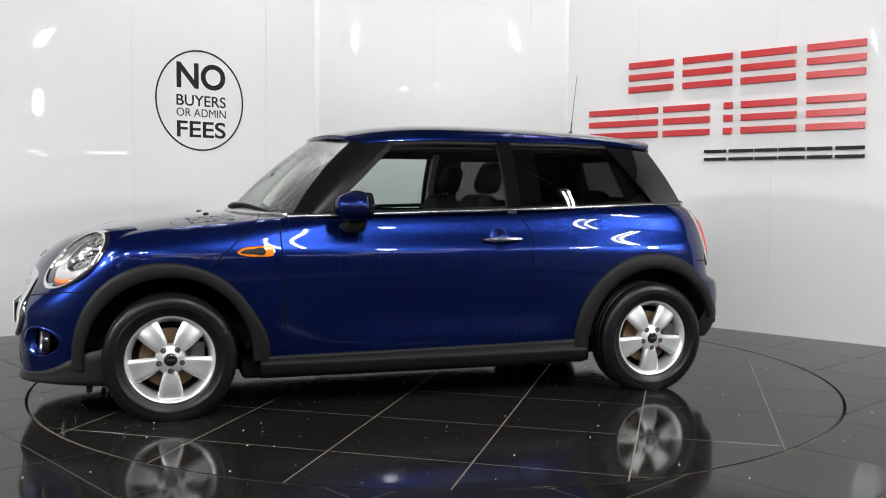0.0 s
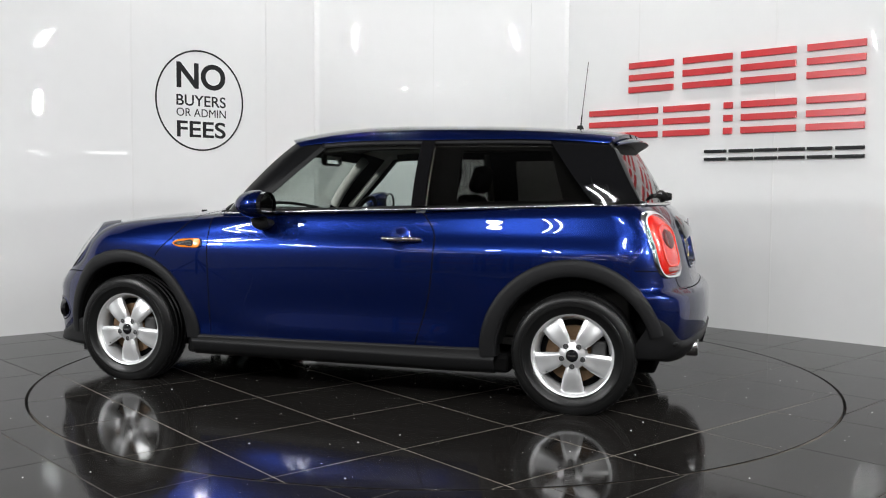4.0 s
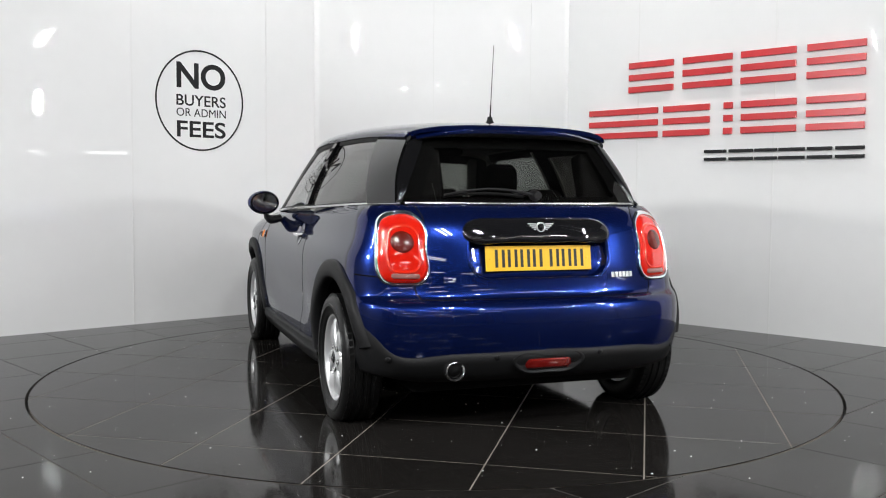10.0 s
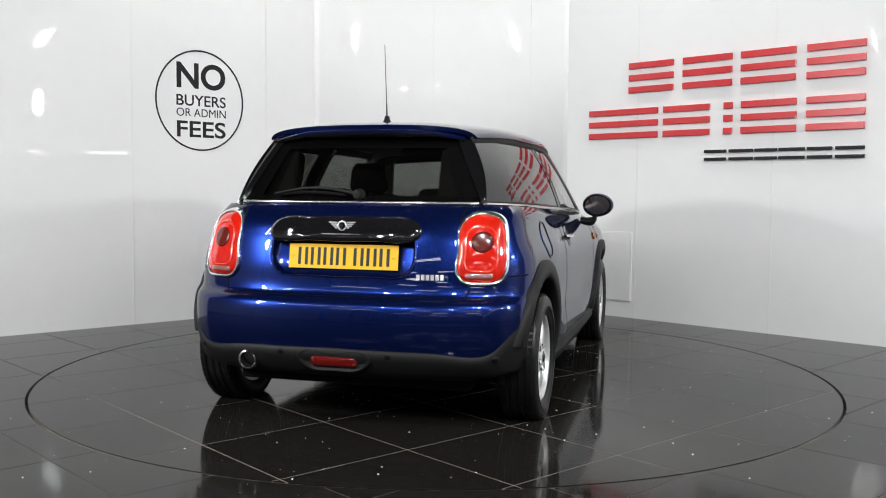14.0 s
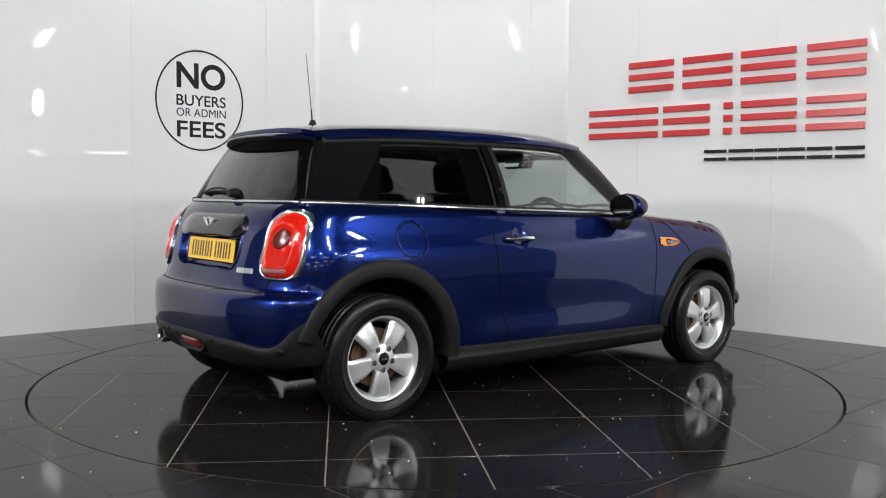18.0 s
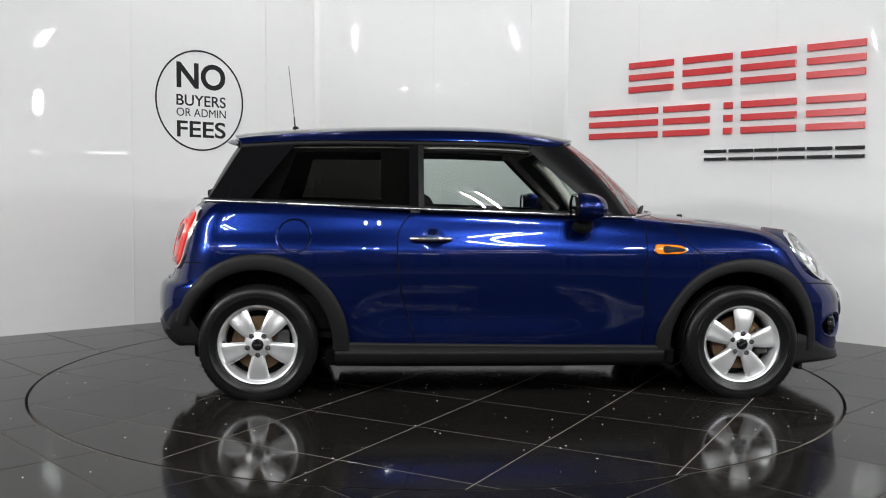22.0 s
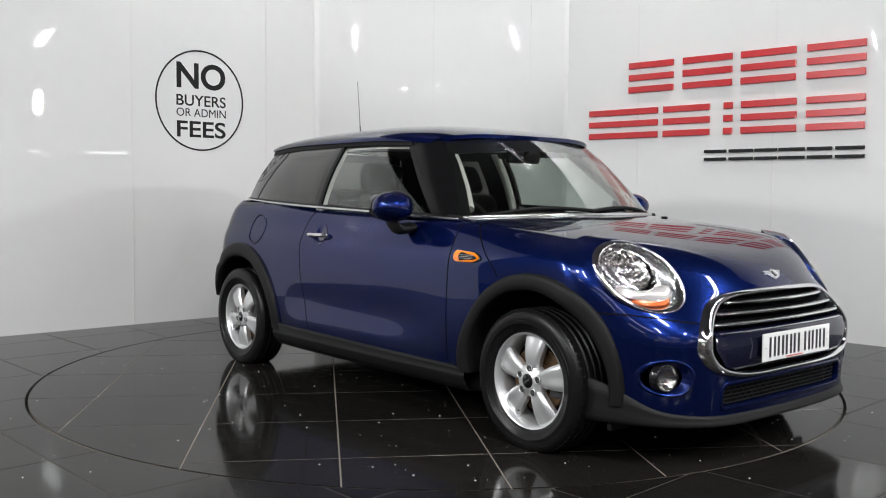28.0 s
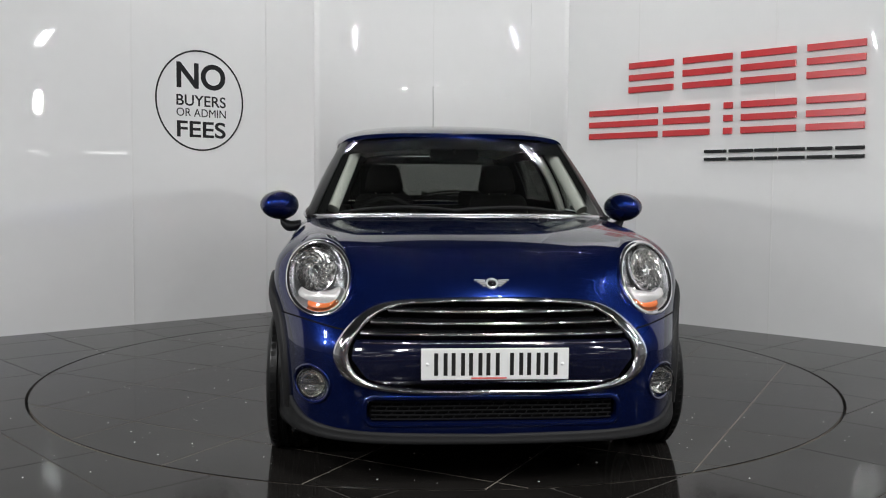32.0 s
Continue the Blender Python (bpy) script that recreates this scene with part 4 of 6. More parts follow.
def rear_glass(y, z, lift=0.0):
    return np.stack([REAR_X(z) + 0.25 * y ** 2 - lift + 0 * z, y + 0 * z, z + 0 * y], -1)


def rear_half(z):
    return 0.585 - (z - 1.01) / 0.30 * 0.150


# windscreen
z = np.linspace(0.945, 1.345, 30)[:, None]
u = np.linspace(-1, 1, 41)[None, :]
sheet("windscreen", wind(u * wind_half(z), z - 0.030 * u ** 2 * (z > 0)), M_SCREEN, thick=0.004).visible_shadow = False
for sgn in (1, -1):
    # pillar between windscreen and side glass
    zt = np.linspace(0.0, 1.0, 30)
    zed = 0.945 + 0.40 * zt
    A = wind(sgn * wind_half(zed), zed - 0.030)
    xb = 0.545 + (0.155 - 0.545) * zt
    B = at_glass(xb, BELT(xb) + (GUTTER(xb) - BELT(xb)) * zt, sgn, 0.003)
    mid_ = (A + B) / 2 + np.array([0.012, 0.018 * sgn, 0.004])
    G = np.stack([A + (mid_ - A) * 0.0 + [0.004, 0, 0], A * 0.5 + mid_ * 0.5 + np.array([0.004, 0.006 * sgn, 0.001]), mid_, mid_ * 0.5 + B * 0.5 + np.array([0.002, 0.006 * sgn, 0]), B], 1)
    sheet("windscreen_pillar", G, M_SCREEN_PILLAR, label="gloss black windscreen pillar")
    # door window, frame and quarter window
    pane = sheet("door_window", side_pane((0.545, 0.150), (-0.420, -0.420), -0.03, 0.985, sgn=sgn, lift=-0.004), M_GLASS, thick=0.004)
    pane.visible_shadow = False
    pane = sheet("rear_side_window", side_pane((-0.480, -0.480), (-1.32, -1.08), -0.02, 0.99, sgn=sgn), M_TINT, thick=0.004)
    pane.visible_shadow = False
    sheet("centre_pillar", side_pane((-0.420, -0.420), (-0.486, -0.486), 0.02, 1.0, m=5, sgn=sgn, lift=0.003), M_PILLAR, thick=0.02)
    sheet("rear_pillar", side_pane((-1.316, -1.076), (-1.53, -1.365), -0.02, 1.0, m=14, sgn=sgn, lift=0.003), M_PILLAR, thick=0.01, label="gloss black rear pillar")
    # dark seals round the door glass
    k = np.linspace(0, 1, 30)
    for a, b, off in (((0.545, 0.0), (0.150, 0.985), 0.0), ((-0.424, 0.0), (-0.424, 0.985), 0.0)):
        x = a[0] + (b[0] - a[0]) * k
        v = a[1] + (b[1] - a[1]) * k
        P = at_glass(x, BELT(x) + (GUTTER(x) - BELT(x)) * v, sgn)
        ribbon("window_seal", P, M_BLACK, width=0.028, lift=0.003, N=np.tile([0, sgn, 0.35], (30, 1)) / 1.06)
    x = np.linspace(0.165, -1.38, 60)
    P = at_glass(x, GUTTER(x), sgn)
    ribbon("roof_gutter", P + [0, 0.004 * sgn, 0.004], M_BLACK, width=0.040, N=np.tile([0, sgn * 0.9, 0.43], (60, 1)), height=0.006)
    x = np.linspace(0.70, -1.555, 90)
    P = at_glass(x, BELT(x) - 0.004, sgn)
    ribbon("belt_moulding", P + [0, 0.006 * sgn, 0], M_SATIN, width=0.014, N=np.tile([0, sgn, 0.1], (90, 1)), height=0.006, label="satin chrome moulding under the windows")
    ribbon("waist_seal", P + [0, -0.004 * sgn, 0.010], M_BLACK, width=0.016, N=np.tile([0, sgn * 0.7, 0.7], (90, 1)), height=0.004)

# roof
nx, ny = 60, 41
u = np.linspace(0, 1, nx)[:, None]
w = np.linspace(-1, 1, ny)[None, :]
xf = 0.46 - 0.165 * np.abs(w) ** 2 + 0 * u
xr = -1.45 + 0.085 * np.abs(w) ** 2 + 0 * u
X = xf + (xr - xf) * u
Yh = ROOF_Y(X) + 0.004
Y = Yh * np.sin(w * math.pi / 2 * 0.999)
Zg = GUTTER(X) + 0.004
Z = Zg + (ROOF_Z(X) - Zg) * np.clip(1 - np.abs(Y / Yh) ** 2.6, 0, 1) ** (1 / 2.0)
sheet("roof", np.stack([X, Y, Z], -1), M_PAINT, thick=0.02)
lining = np.stack([X, Y * 0.97, Z - 0.035], -1)
sheet("headlining", lining[2:-2], M_LINING)

# rear screen and spoiler
z = np.linspace(1.010, 1.315, 24)[:, None]
u = np.linspace(-1, 1, 35)[None, :]
pane = sheet("rear_window", rear_glass(u * rear_half(z), z, 0.004), M_REAR_GLASS, thick=0.004)
pane.visible_shadow = False
for sgn in (1, -1):
    zt = np.linspace(1.008, 1.30, 20)
    A = rear_glass(sgn * rear_half(zt), zt, 0.004)
    kk = (zt - 1.008) / 0.292
    xb = -1.53 + 0.165 * kk
    B = at_glass(xb, BELT(xb) + (GUTTER(xb) - BELT(xb)) * kk, sgn, 0.001)
    M_ = (A + B) / 2 + np.array([-0.012, 0.008 * sgn, 0])
    sheet("rear_window_edge", np.stack([A, M_, B], 1), M_PILLAR)
y = np.linspace(-0.475, 0.475, 51)
prof = [(-1.36, 0.018), (-1.42, 0.012), (-1.47, 0.003), (-1.503, -0.008), (-1.508, -0.016), (-1.495, -0.022), (-1.43, -0.026), (-1.36, -0.03)]
G = []
for px, dz in prof:
    base = 1.347 - 0.036 * (np.abs(y) / 0.5) ** 3.5
    G.append(np.stack([px + 0.115 * (np.abs(y) / 0.5) ** 2.5, y, base + dz + 0 * y], -1))
spoiler = sheet("roof_spoiler", np.stack(G[:5], 1), M_PAINT, label="body-coloured roof spoiler")
sheet("spoiler_underside", np.stack(G[4:], 1), M_BLACK, spoiler)
yt = np.linspace(-0.578, 0.578, 50)
P = np.stack([TAIL(1.006) + 0.34 * np.abs(yt) ** 3 - 0.002, yt, 0 * yt + 1.008], -1)
ribbon("rear_belt_moulding", P, M_SATIN, width=0.014, N=np.tile([-1, 0, 0.2], (50, 1)), height=0.006)
yc = np.linspace(-0.70, 0.70, 60)
P = at_top(COWL(np.abs(yc)), yc)
ribbon("cowl_moulding", P + [-0.002, 0, 0.004], M_SATIN, width=0.014, height=0.007, label="satin chrome strip at the foot of the windscreen")
yc = np.linspace(-0.70, 0.70, 60)[None, :]
q = np.linspace(0, 1, 5)[:, None]
Xc = COWL(np.abs(yc)) - 0.006 - q * 0.10
Zc = at_top(COWL(np.abs(yc[0])), yc[0])[None, :, 2] - 0.006 - q * 0.012
sheet("scuttle", np.stack([Xc, yc + 0 * q, Zc], -1), M_BLACK, thick=0.01)



# ---- outline tools for lamps and trim ----
def dish(name, loop, steps, place, mat, parent=None, label="", centre=None, sgn=1, close=True, face=1):
    """Rings of an outline laid on the body: steps of (scale, lift); face is the way it points along x."""
    G = []
    for s, lift in steps:
        q = scaled(loop, s, centre)
        P = place(q[:, 0], q[:, 1])
        P = P + np.array([face * lift, 0, 0])
        G.append(P)
    G = np.stack(G, 0)
    n, m = G.shape[:2]
    V = G.reshape(-1, 3) * np.array([1, sgn, 1])
    F = grid_faces(n, m, True)
    if close:
        F.append(tuple((n - 1) * m + j for j in range(m)))
    ob = car_part(name, V, F, mat, parent, label)
    bm = bmesh.new()
    bm.from_mesh(ob.data)
    bmesh.ops.recalc_face_normals(bm, faces=bm.faces)
    nrm = sum((f.normal * f.calc_area() for f in bm.faces), Vector())
    if nrm.x * face < 0:
        bmesh.ops.reverse_faces(bm, faces=bm.faces)
    bm.to_mesh(ob.data)
    bm.free()
    return ob


def rounded_rect(cy, cz, hw, hh, r, n=8):
    pts = []
    for a0, sy, sz in ((0, 1, 1), (90, -1, 1), (180, -1, -1), (270, 1, -1)):
        for k in range(n):
            a = radians(a0 + 90 * k / (n - 1))
            pts.append((cy + sy * (hw - r) + r * math.cos(a), cz + sz * (hh - r) + r * math.sin(a)))
    return np.array(pts)


def circle(cy, cz, r, n=32, rz=None):
    a = np.linspace(0, 2 * math.pi, n, endpoint=False)
    return np.stack([cy + r * np.cos(a), cz + (rz or r) * np.sin(a)], -1)


def revolve(prof, n=64, axis="y", at=(0, 0, 0), closed=False):
    """Verts and faces of a profile of (radius, along the axis) turned round that axis."""
    V, F = [], []
    m = len(prof)
    for i in range(n):
        a = 2 * math.pi * i / n
        for r, h in prof:
            q = {"y": (r * math.cos(a), h, r * math.sin(a)), "x": (h, r * math.cos(a), r * math.sin(a)), "z": (r * math.cos(a), r * math.sin(a), h)}[axis]
            V.append((q[0] + at[0], q[1] + at[1], q[2] + at[2]))
    for i in range(n):
        for j in range(m if closed else m - 1):
            k, l = (i + 1) % n, (j + 1) % m
            F.append((i * m + j, i * m + l, k * m + l, k * m + j))
    return V, F


def mend(ob):
    bm = bmesh.new()
    bm.from_mesh(ob.data)
    bmesh.ops.remove_doubles(bm, verts=bm.verts, dist=1e-6)
    bmesh.ops.recalc_face_normals(bm, faces=bm.faces)
    for e in bm.edges:
        if len(e.link_faces) == 2 and e.calc_face_angle(0) > 0.75:
            e.smooth = False
    bm.to_mesh(ob.data)
    bm.free()
    return ob


def tube(name, pts, r, mat, parent=None, label="", n=10, r1=None):
    """A round bar along a line."""
    P = np.asarray(pts, float)
    t = np.gradient(P, axis=0)
    t /= np.linalg.norm(t, axis=1, keepdims=True) + 1e-12
    up = np.array([0.0, 0.0, 1.0]) if abs(t[0][2]) < 0.9 else np.array([0.0, 1.0, 0.0])
    s = np.cross(t, up)
    s /= np.linalg.norm(s, axis=1, keepdims=True)
    u = np.cross(s, t)
    rad = np.linspace(r, r if r1 is None else r1, len(P))
    a = np.linspace(0, 2 * math.pi, n, endpoint=False)
    G = P[:, None] + rad[:, None, None] * (np.cos(a)[None, :, None] * s[:, None] + np.sin(a)[None, :, None] * u[:, None])
    F = grid_faces(len(P), n, True) + [tuple(range(n)), tuple((len(P) - 1) * n + j for j in range(n))]
    return mend(car_part(name, G.reshape(-1, 3), F, mat, parent, label))


# ---- wheels ----
TYRE_PROF = [(0.196, -0.070), (0.205, -0.080), (0.235, -0.089), (0.262, -0.090), (0.282, -0.084), (0.293, -0.074), (0.298, -0.062)]
for c in (-0.036, 0.0, 0.036):
    TYRE_PROF += [(0.300, c - 0.007 - 0.004), (0.2935, c - 0.006), (0.2935, c + 0.006), (0.300, c + 0.007 + 0.004)]
TYRE_PROF += [(0.298, 0.062), (0.293, 0.074), (0.282, 0.084), (0.262, 0.090), (0.252, 0.0895), (0.250, 0.0915), (0.240, 0.0915), (0.238, 0.0885), (0.215, 0.083), (0.207, 0.079), (0.200, 0.072), (0.196, 0.062)]
RIM_PROF = [(0.185, -0.075), (0.205, -0.078), (0.200, -0.065), (0.175, -0.05), (0.170, 0.02), (0.180, 0.045), (0.186, 0.055), (0.190, 0.066), (0.1975, 0.072), (0.2035, 0.073), (0.2065, 0.069), (0.2065, 0.058)]


def spoke_mesh():
    n, m = 22, 11
    r = np.linspace(0.030, 0.190, n)
    k = (r - 0.030) / 0.160
    half = 0.022 + 0.039 * k ** 0.95 + 0.003 * np.sin(k * math.pi)
    face = 0.058 + 0.012 * np.sin(np.clip(k * 1.05, 0, 1) * math.pi) - 0.004 * k
    c = np.linspace(-1, 1, m)
    top = np.stack([np.stack([r[i] + 0 * c, face[i] - 0.013 * np.clip((np.abs(c) - 0.70) / 0.30, 0, 1) ** 1.4 - 0.004 * (1 - np.abs(c)) * k[i], half[i] * c], -1) for i in range(n)], 0)
    low = top * np.array([1, 1, 0.86]) - np.array([0, 0.030, 0])
    ring = np.concatenate([top, low[:, ::-1]], 1)
    V = ring.reshape(-1, 3)
    F = grid_faces(n, 2 * m, True) + [tuple(range(2 * m)), tuple((n - 1) * 2 * m + j for j in range(2 * m))]
    return V, F


def wheel():
    """One wheel about its own centre, its face towards +y."""
    V, F = revolve(RIM_PROF, 72)
    w = mend(car_part("wheel", V, F, M_ALLOY, None, "silver five-spoke alloy wheel"))
    V, F = revolve(TYRE_PROF, 96, closed=True)
    V = [(x, y * (1 + 0.10 * max(0, -z - 0.24) / 0.06), max(z, -WHEEL_Z + 0.0005)) for x, y, z in V]
    mend(car_part("tyre", V, F, M_TYRE, w))
    # shoulder blocks of the tread
    bv, bf = [], []
    for i in range(60):
        a = 2 * math.pi * (i + 0.5) / 60
        for y0, y1 in ((-0.070, -0.050), (0.050, 0.070)):
            k = len(bv)
            for rr in (0.290, 0.2994):
                for da, yy_ in ((-0.035, y0), (0.035, y0), (0.035, y1), (-0.035, y1)):
                    z = rr * math.sin(a + da)
                    bv.append((rr * math.cos(a + da), yy_, max(z, -WHEEL_Z + 0.0008)))
            bf += [(k, k + 1, k + 5, k + 4), (k + 1, k + 2, k + 6, k + 5), (k + 2, k + 3, k + 7, k + 6), (k + 3, k, k + 4, k + 7), (k + 4, k + 5, k + 6, k + 7)]
    tagged(mend(car_part("tread", bv, bf, M_TYRE, w)), kind="stuff")
    V, F = spoke_mesh()
    for i in range(5):
        a = radians(-90 + 72 * i)
        R = np.array([[math.cos(a), 0, -math.sin(a)], [0, 1, 0], [math.sin(a), 0, math.cos(a)]])
        mend(car_part("spoke", V @ R.T, F, M_ALLOY, w))
        bx, bz = 0.053 * math.cos(a), 0.053 * math.sin(a)
        hv, hf = revolve([(0.0135, 0.055), (0.0135, 0.0660), (0.012, 0.0667), (0.0, 0.0667)], 14, at=(bx, 0.0035, bz))
        mend(car_part("bolt_hole", hv, hf, M_IRON, w))
        hv, hf = revolve([(0.0, 0.0695), (0.0055, 0.0695), (0.007, 0.068), (0.007, 0.055)], 6, at=(bx, 0.0035, bz))
        mend(car_part("wheel_bolt", hv, hf, M_SATIN, w))
        hv, hf = revolve([(0.0135, 0.067), (0.0150, 0.0695), (0.0160, 0.066)], 14, at=(bx, 0.0035, bz))
        mend(car_part("bolt_ring", hv, hf, M_ALLOY, w))
    hv, hf = revolve([(0.030, 0.074), (0.036, 0.073), (0.044, 0.068), (0.064, 0.062), (0.070, 0.050), (0.070, 0.025)], 48)
    mend(car_part("hub", hv, hf, M_ALLOY, w))
    hv, hf = revolve([(0.0, 0.079), (0.018, 0.0785), (0.026, 0.076), (0.0305, 0.072), (0.0305, 0.06)], 40)
    mend(car_part("centre_cap", hv, hf, M_GLOSSBLACK, w, "black centre cap with a silver winged mark"))
    car_part("cap_mark", [(-0.017, 0.0797, -0.004), (0.017, 0.0797, -0.004), (0.020, 0.0795, 0.004), (-0.020, 0.0795, 0.004)], [(0, 1, 2, 3)], M_SATIN, w, smooth=False)
    hv, hf = revolve([(0.050, 0.020), (0.075, 0.022), (0.080, 0.008), (0.138, 0.008), (0.138, -0.012), (0.06, -0.012)], 60)
    mend(car_part("brake_disc", hv, hf, M_DISC, w, "rusty brown brake disc"))
    hv, hf = revolve([(0.0, -0.03), (0.172, -0.03), (0.172, -0.045)], 40)
    mend(car_part("back_plate", hv, hf, M_UNDER, w))
    bm = bm_box(-0.155, -0.085, -0.02, 0.035, -0.06, 0.07, 0.012)
    car_bm("brake_caliper", bm, M_IRON, w, smooth=False)
    hv, hf = revolve([(0.0, 0.075), (0.003, 0.074), (0.0035, 0.045)], 8, at=(0.150 * math.cos(radians(-35)), -0.012, 0.150 * math.sin(radians(-35))))
    mend(car_part("tyre_valve", hv, hf, M_UNDER, w))
    return w


first = wheel()
WHEEL_PHASE = (0, 0, 30, 0)                     # how far each wheel has rolled, degrees
spots = [(WHEEL_X, 1), (-WHEEL_X, 1), (WHEEL_X, -1), (-WHEEL_X, -1)]
for k, (wx, sgn) in enumerate(spots):
    m = Matrix.Translation(AXIS_OFFSET + Vector((wx, sgn * WHEEL_Y, WHEEL_Z))) @ Matrix.Rotation(0 if sgn > 0 else math.pi, 4, "Z")
    phase = Matrix.Rotation(radians(WHEEL_PHASE[k]), 4, "Y")
    w = copy_thing(first, m @ phase) if k < 3 else first
    w.matrix_basis = m @ phase
    for o in w.children:
        if o.name.split(".")[0] in ("tyre", "tread", "brake_caliper"):
            o.matrix_basis = phase.inverted()

# ---- headlamps ----
def at_lamp(y, z):
    """The headlamp's flat, leaning face, slightly domed."""
    y, z = np.broadcast_arrays(np.asarray(y, float), np.asarray(z, float))
    r2 = ((y - 0.632) / 0.13) ** 2 + ((z - 0.735) / 0.14) ** 2
    return np.stack([1.651 - 0.80 * (z - 0.735) - 0.72 * (y - 0.632) + 0.014 * (1 - r2), y, z], -1)


HC = (0.632, 0.735)
for sgn in (1, -1):
    lamp = dish("headlamp", HEAD, [(1.035, -0.035), (1.03, 0.002), (1.005, 0.010), (0.955, 0.011), (0.905, 0.003), (0.89, -0.014)], at_lamp, M_CHROME, None, "large oval headlamp with a chrome ring", HC, sgn, close=False)
    dish("lamp_collar", HEAD, [(1.16, -0.11), (1.10, -0.045), (1.045, -0.006), (1.02, -0.004)], at_lamp, M_PAINT, lamp, "", HC, sgn, close=False)
    dish("bowl", HEAD, [(0.93, -0.004), (0.88, -0.035), (0.80, -0.055), (0.70, -0.062)], at_lamp, M_SATIN, lamp, "silver lamp bowl", HC, sgn)
    main = circle(0.645, 0.760, 0.082, 40)
    dish("inner_ring", main, [(1.0, -0.060), (1.0, -0.018), (0.97, -0.014), (0.93, -0.018)], at_lamp, M_CHROME, lamp, "", (0.645, 0.760), sgn, close=False)
    # facetted reflector
    fv, ff = [], []
    rings = 8
    for i in range(rings + 1):
        q = scaled(main, 0.94 - 0.095 * i, (0.645, 0.760))
        P = at_lamp(q[:, 0], q[:, 1])
        P[:, 0] = P[:, 0].mean() + (P[:, 0] - P[:, 0].mean()) * 0.8 - 0.022 - 0.050 * (i / rings) ** 0.7 - 0.010 * (i == 0)
        for j in range(40):
            a = P[j] + [0.0045 * ((j // 2 + i) % 2), 0, 0]
            fv.append(a * [1, sgn, 1])
    for i in range(rings):
        for j in range(40):
            k = (j + 1) % 40
            ff.append((i * 40 + j, i * 40 + k, (i + 1) * 40 + k, (i + 1) * 40 + j))
    ff.append(tuple(rings * 40 + j for j in range(40)))
    car_part("reflector", fv, ff, M_FACET, lamp, smooth=False)
    dish("bulb_cap", circle(0.645, 0.760, 0.020, 20), [(1.0, -0.065), (1.0, -0.030), (0.7, -0.020)], at_lamp, M_CHROME, lamp, "", None, sgn)
    # pale lower reflector and amber indicator
    low = loop_spline([(0.560, 0.668), (0.585, 0.655), (0.63, 0.648), (0.665, 0.650), (0.670, 0.636), (0.645, 0.625), (0.605, 0.626), (0.575, 0.640)], 40)
    dish("indicator", low, [(1.0, -0.055), (1.0, -0.022), (0.9, -0.016)], at_lamp, M_AMBER_PALE, lamp, "pale amber indicator", None, sgn)
    low = loop_spline([(0.545, 0.700), (0.575, 0.690), (0.62, 0.682), (0.66, 0.680), (0.70, 0.688), (0.708, 0.672), (0.68, 0.652), (0.63, 0.642), (0.585, 0.645), (0.553, 0.670)], 40)
    dish("lower_reflector", low, [(1.0, -0.055), (1.0, -0.020), (0.9, -0.014)], at_lamp, M_LAMP_SILVER, lamp, "", None, sgn)
    lens = dish("lens", HEAD, [(0.925, 0.000), (0.8, 0.008), (0.6, 0.013), (0.4, 0.015), (0.2, 0.016), (0.02, 0.016)], at_lamp, M_LENS, lamp, "clear lens", HC, sgn)
    lens.visible_shadow = False

# ---- tail lamps ----
M_RED_BRIGHT = material("bright_red_ridge", (0.60, 0.018, 0.005), rough=0.12, coat=1.0)
for sgn in (1, -1):
    lamp = dish("tail_lamp", TAILLAMP, [(1.075, -0.012), (1.07, 0.006), (1.04, 0.013), (0.985, 0.014), (0.95, 0.007), (0.94, -0.01)], at_tail, M_CHROME, None, "red tail lamp in a chrome frame", None, sgn, close=False, face=-1)
    dish("lens", TAILLAMP, [(0.95, -0.004), (0.93, 0.010), (0.85, 0.017), (0.6, 0.021), (0.3, 0.023), (0.05, 0.023)], at_tail, M_RED, lamp, "", None, sgn, face=-1)
    dish("lens_ridge", scaled(TAILLAMP, 0.70), [(1.0, 0.019), (0.97, 0.0245), (0.90, 0.0245), (0.87, 0.019)], at_tail, M_RED_BRIGHT, lamp, "", None, sgn, close=False, face=-1)
    dish("lamp_eye", circle(0.625, 0.842, 0.047, 28), [(1.0, 0.020), (0.96, 0.0245), (0.75, 0.026), (0.1, 0.027)], at_tail, M_SMOKE, lamp, "", None, sgn, face=-1)
    dish("lamp_strip", rounded_rect(0.618, 0.698, 0.058, 0.011, 0.009), [(1.0, 0.016), (0.95, 0.0225), (0.5, 0.0235)], at_tail, M_STRIP, lamp, "", None, sgn, face=-1)

# ---- grille ----
GC = (0.0, 0.512)
grille = dish("grille_surround", GRILLE, [(1.03, -0.012), (1.03, 0.005), (1.012, 0.014), (0.965, 0.017), (0.935, 0.010), (0.92, -0.02), (0.915, -0.05)], at_nose, M_CHROME, None, "chrome ring round the grille", GC, 1, close=False)
dish("grille_backing", GRILLE, [(0.93, -0.045), (0.5, -0.045), (0.05, -0.045)], at_nose, M_UNDER, grille, "", GC, 1)


def grille_half(z, s=0.915):
    q = scaled(GRILLE, s, GC)
    q = q[q[:, 0] > 0]
    up = q[np.argsort(q[:, 1])]
    return float(np.interp(z, up[:, 1], up[:, 0]))


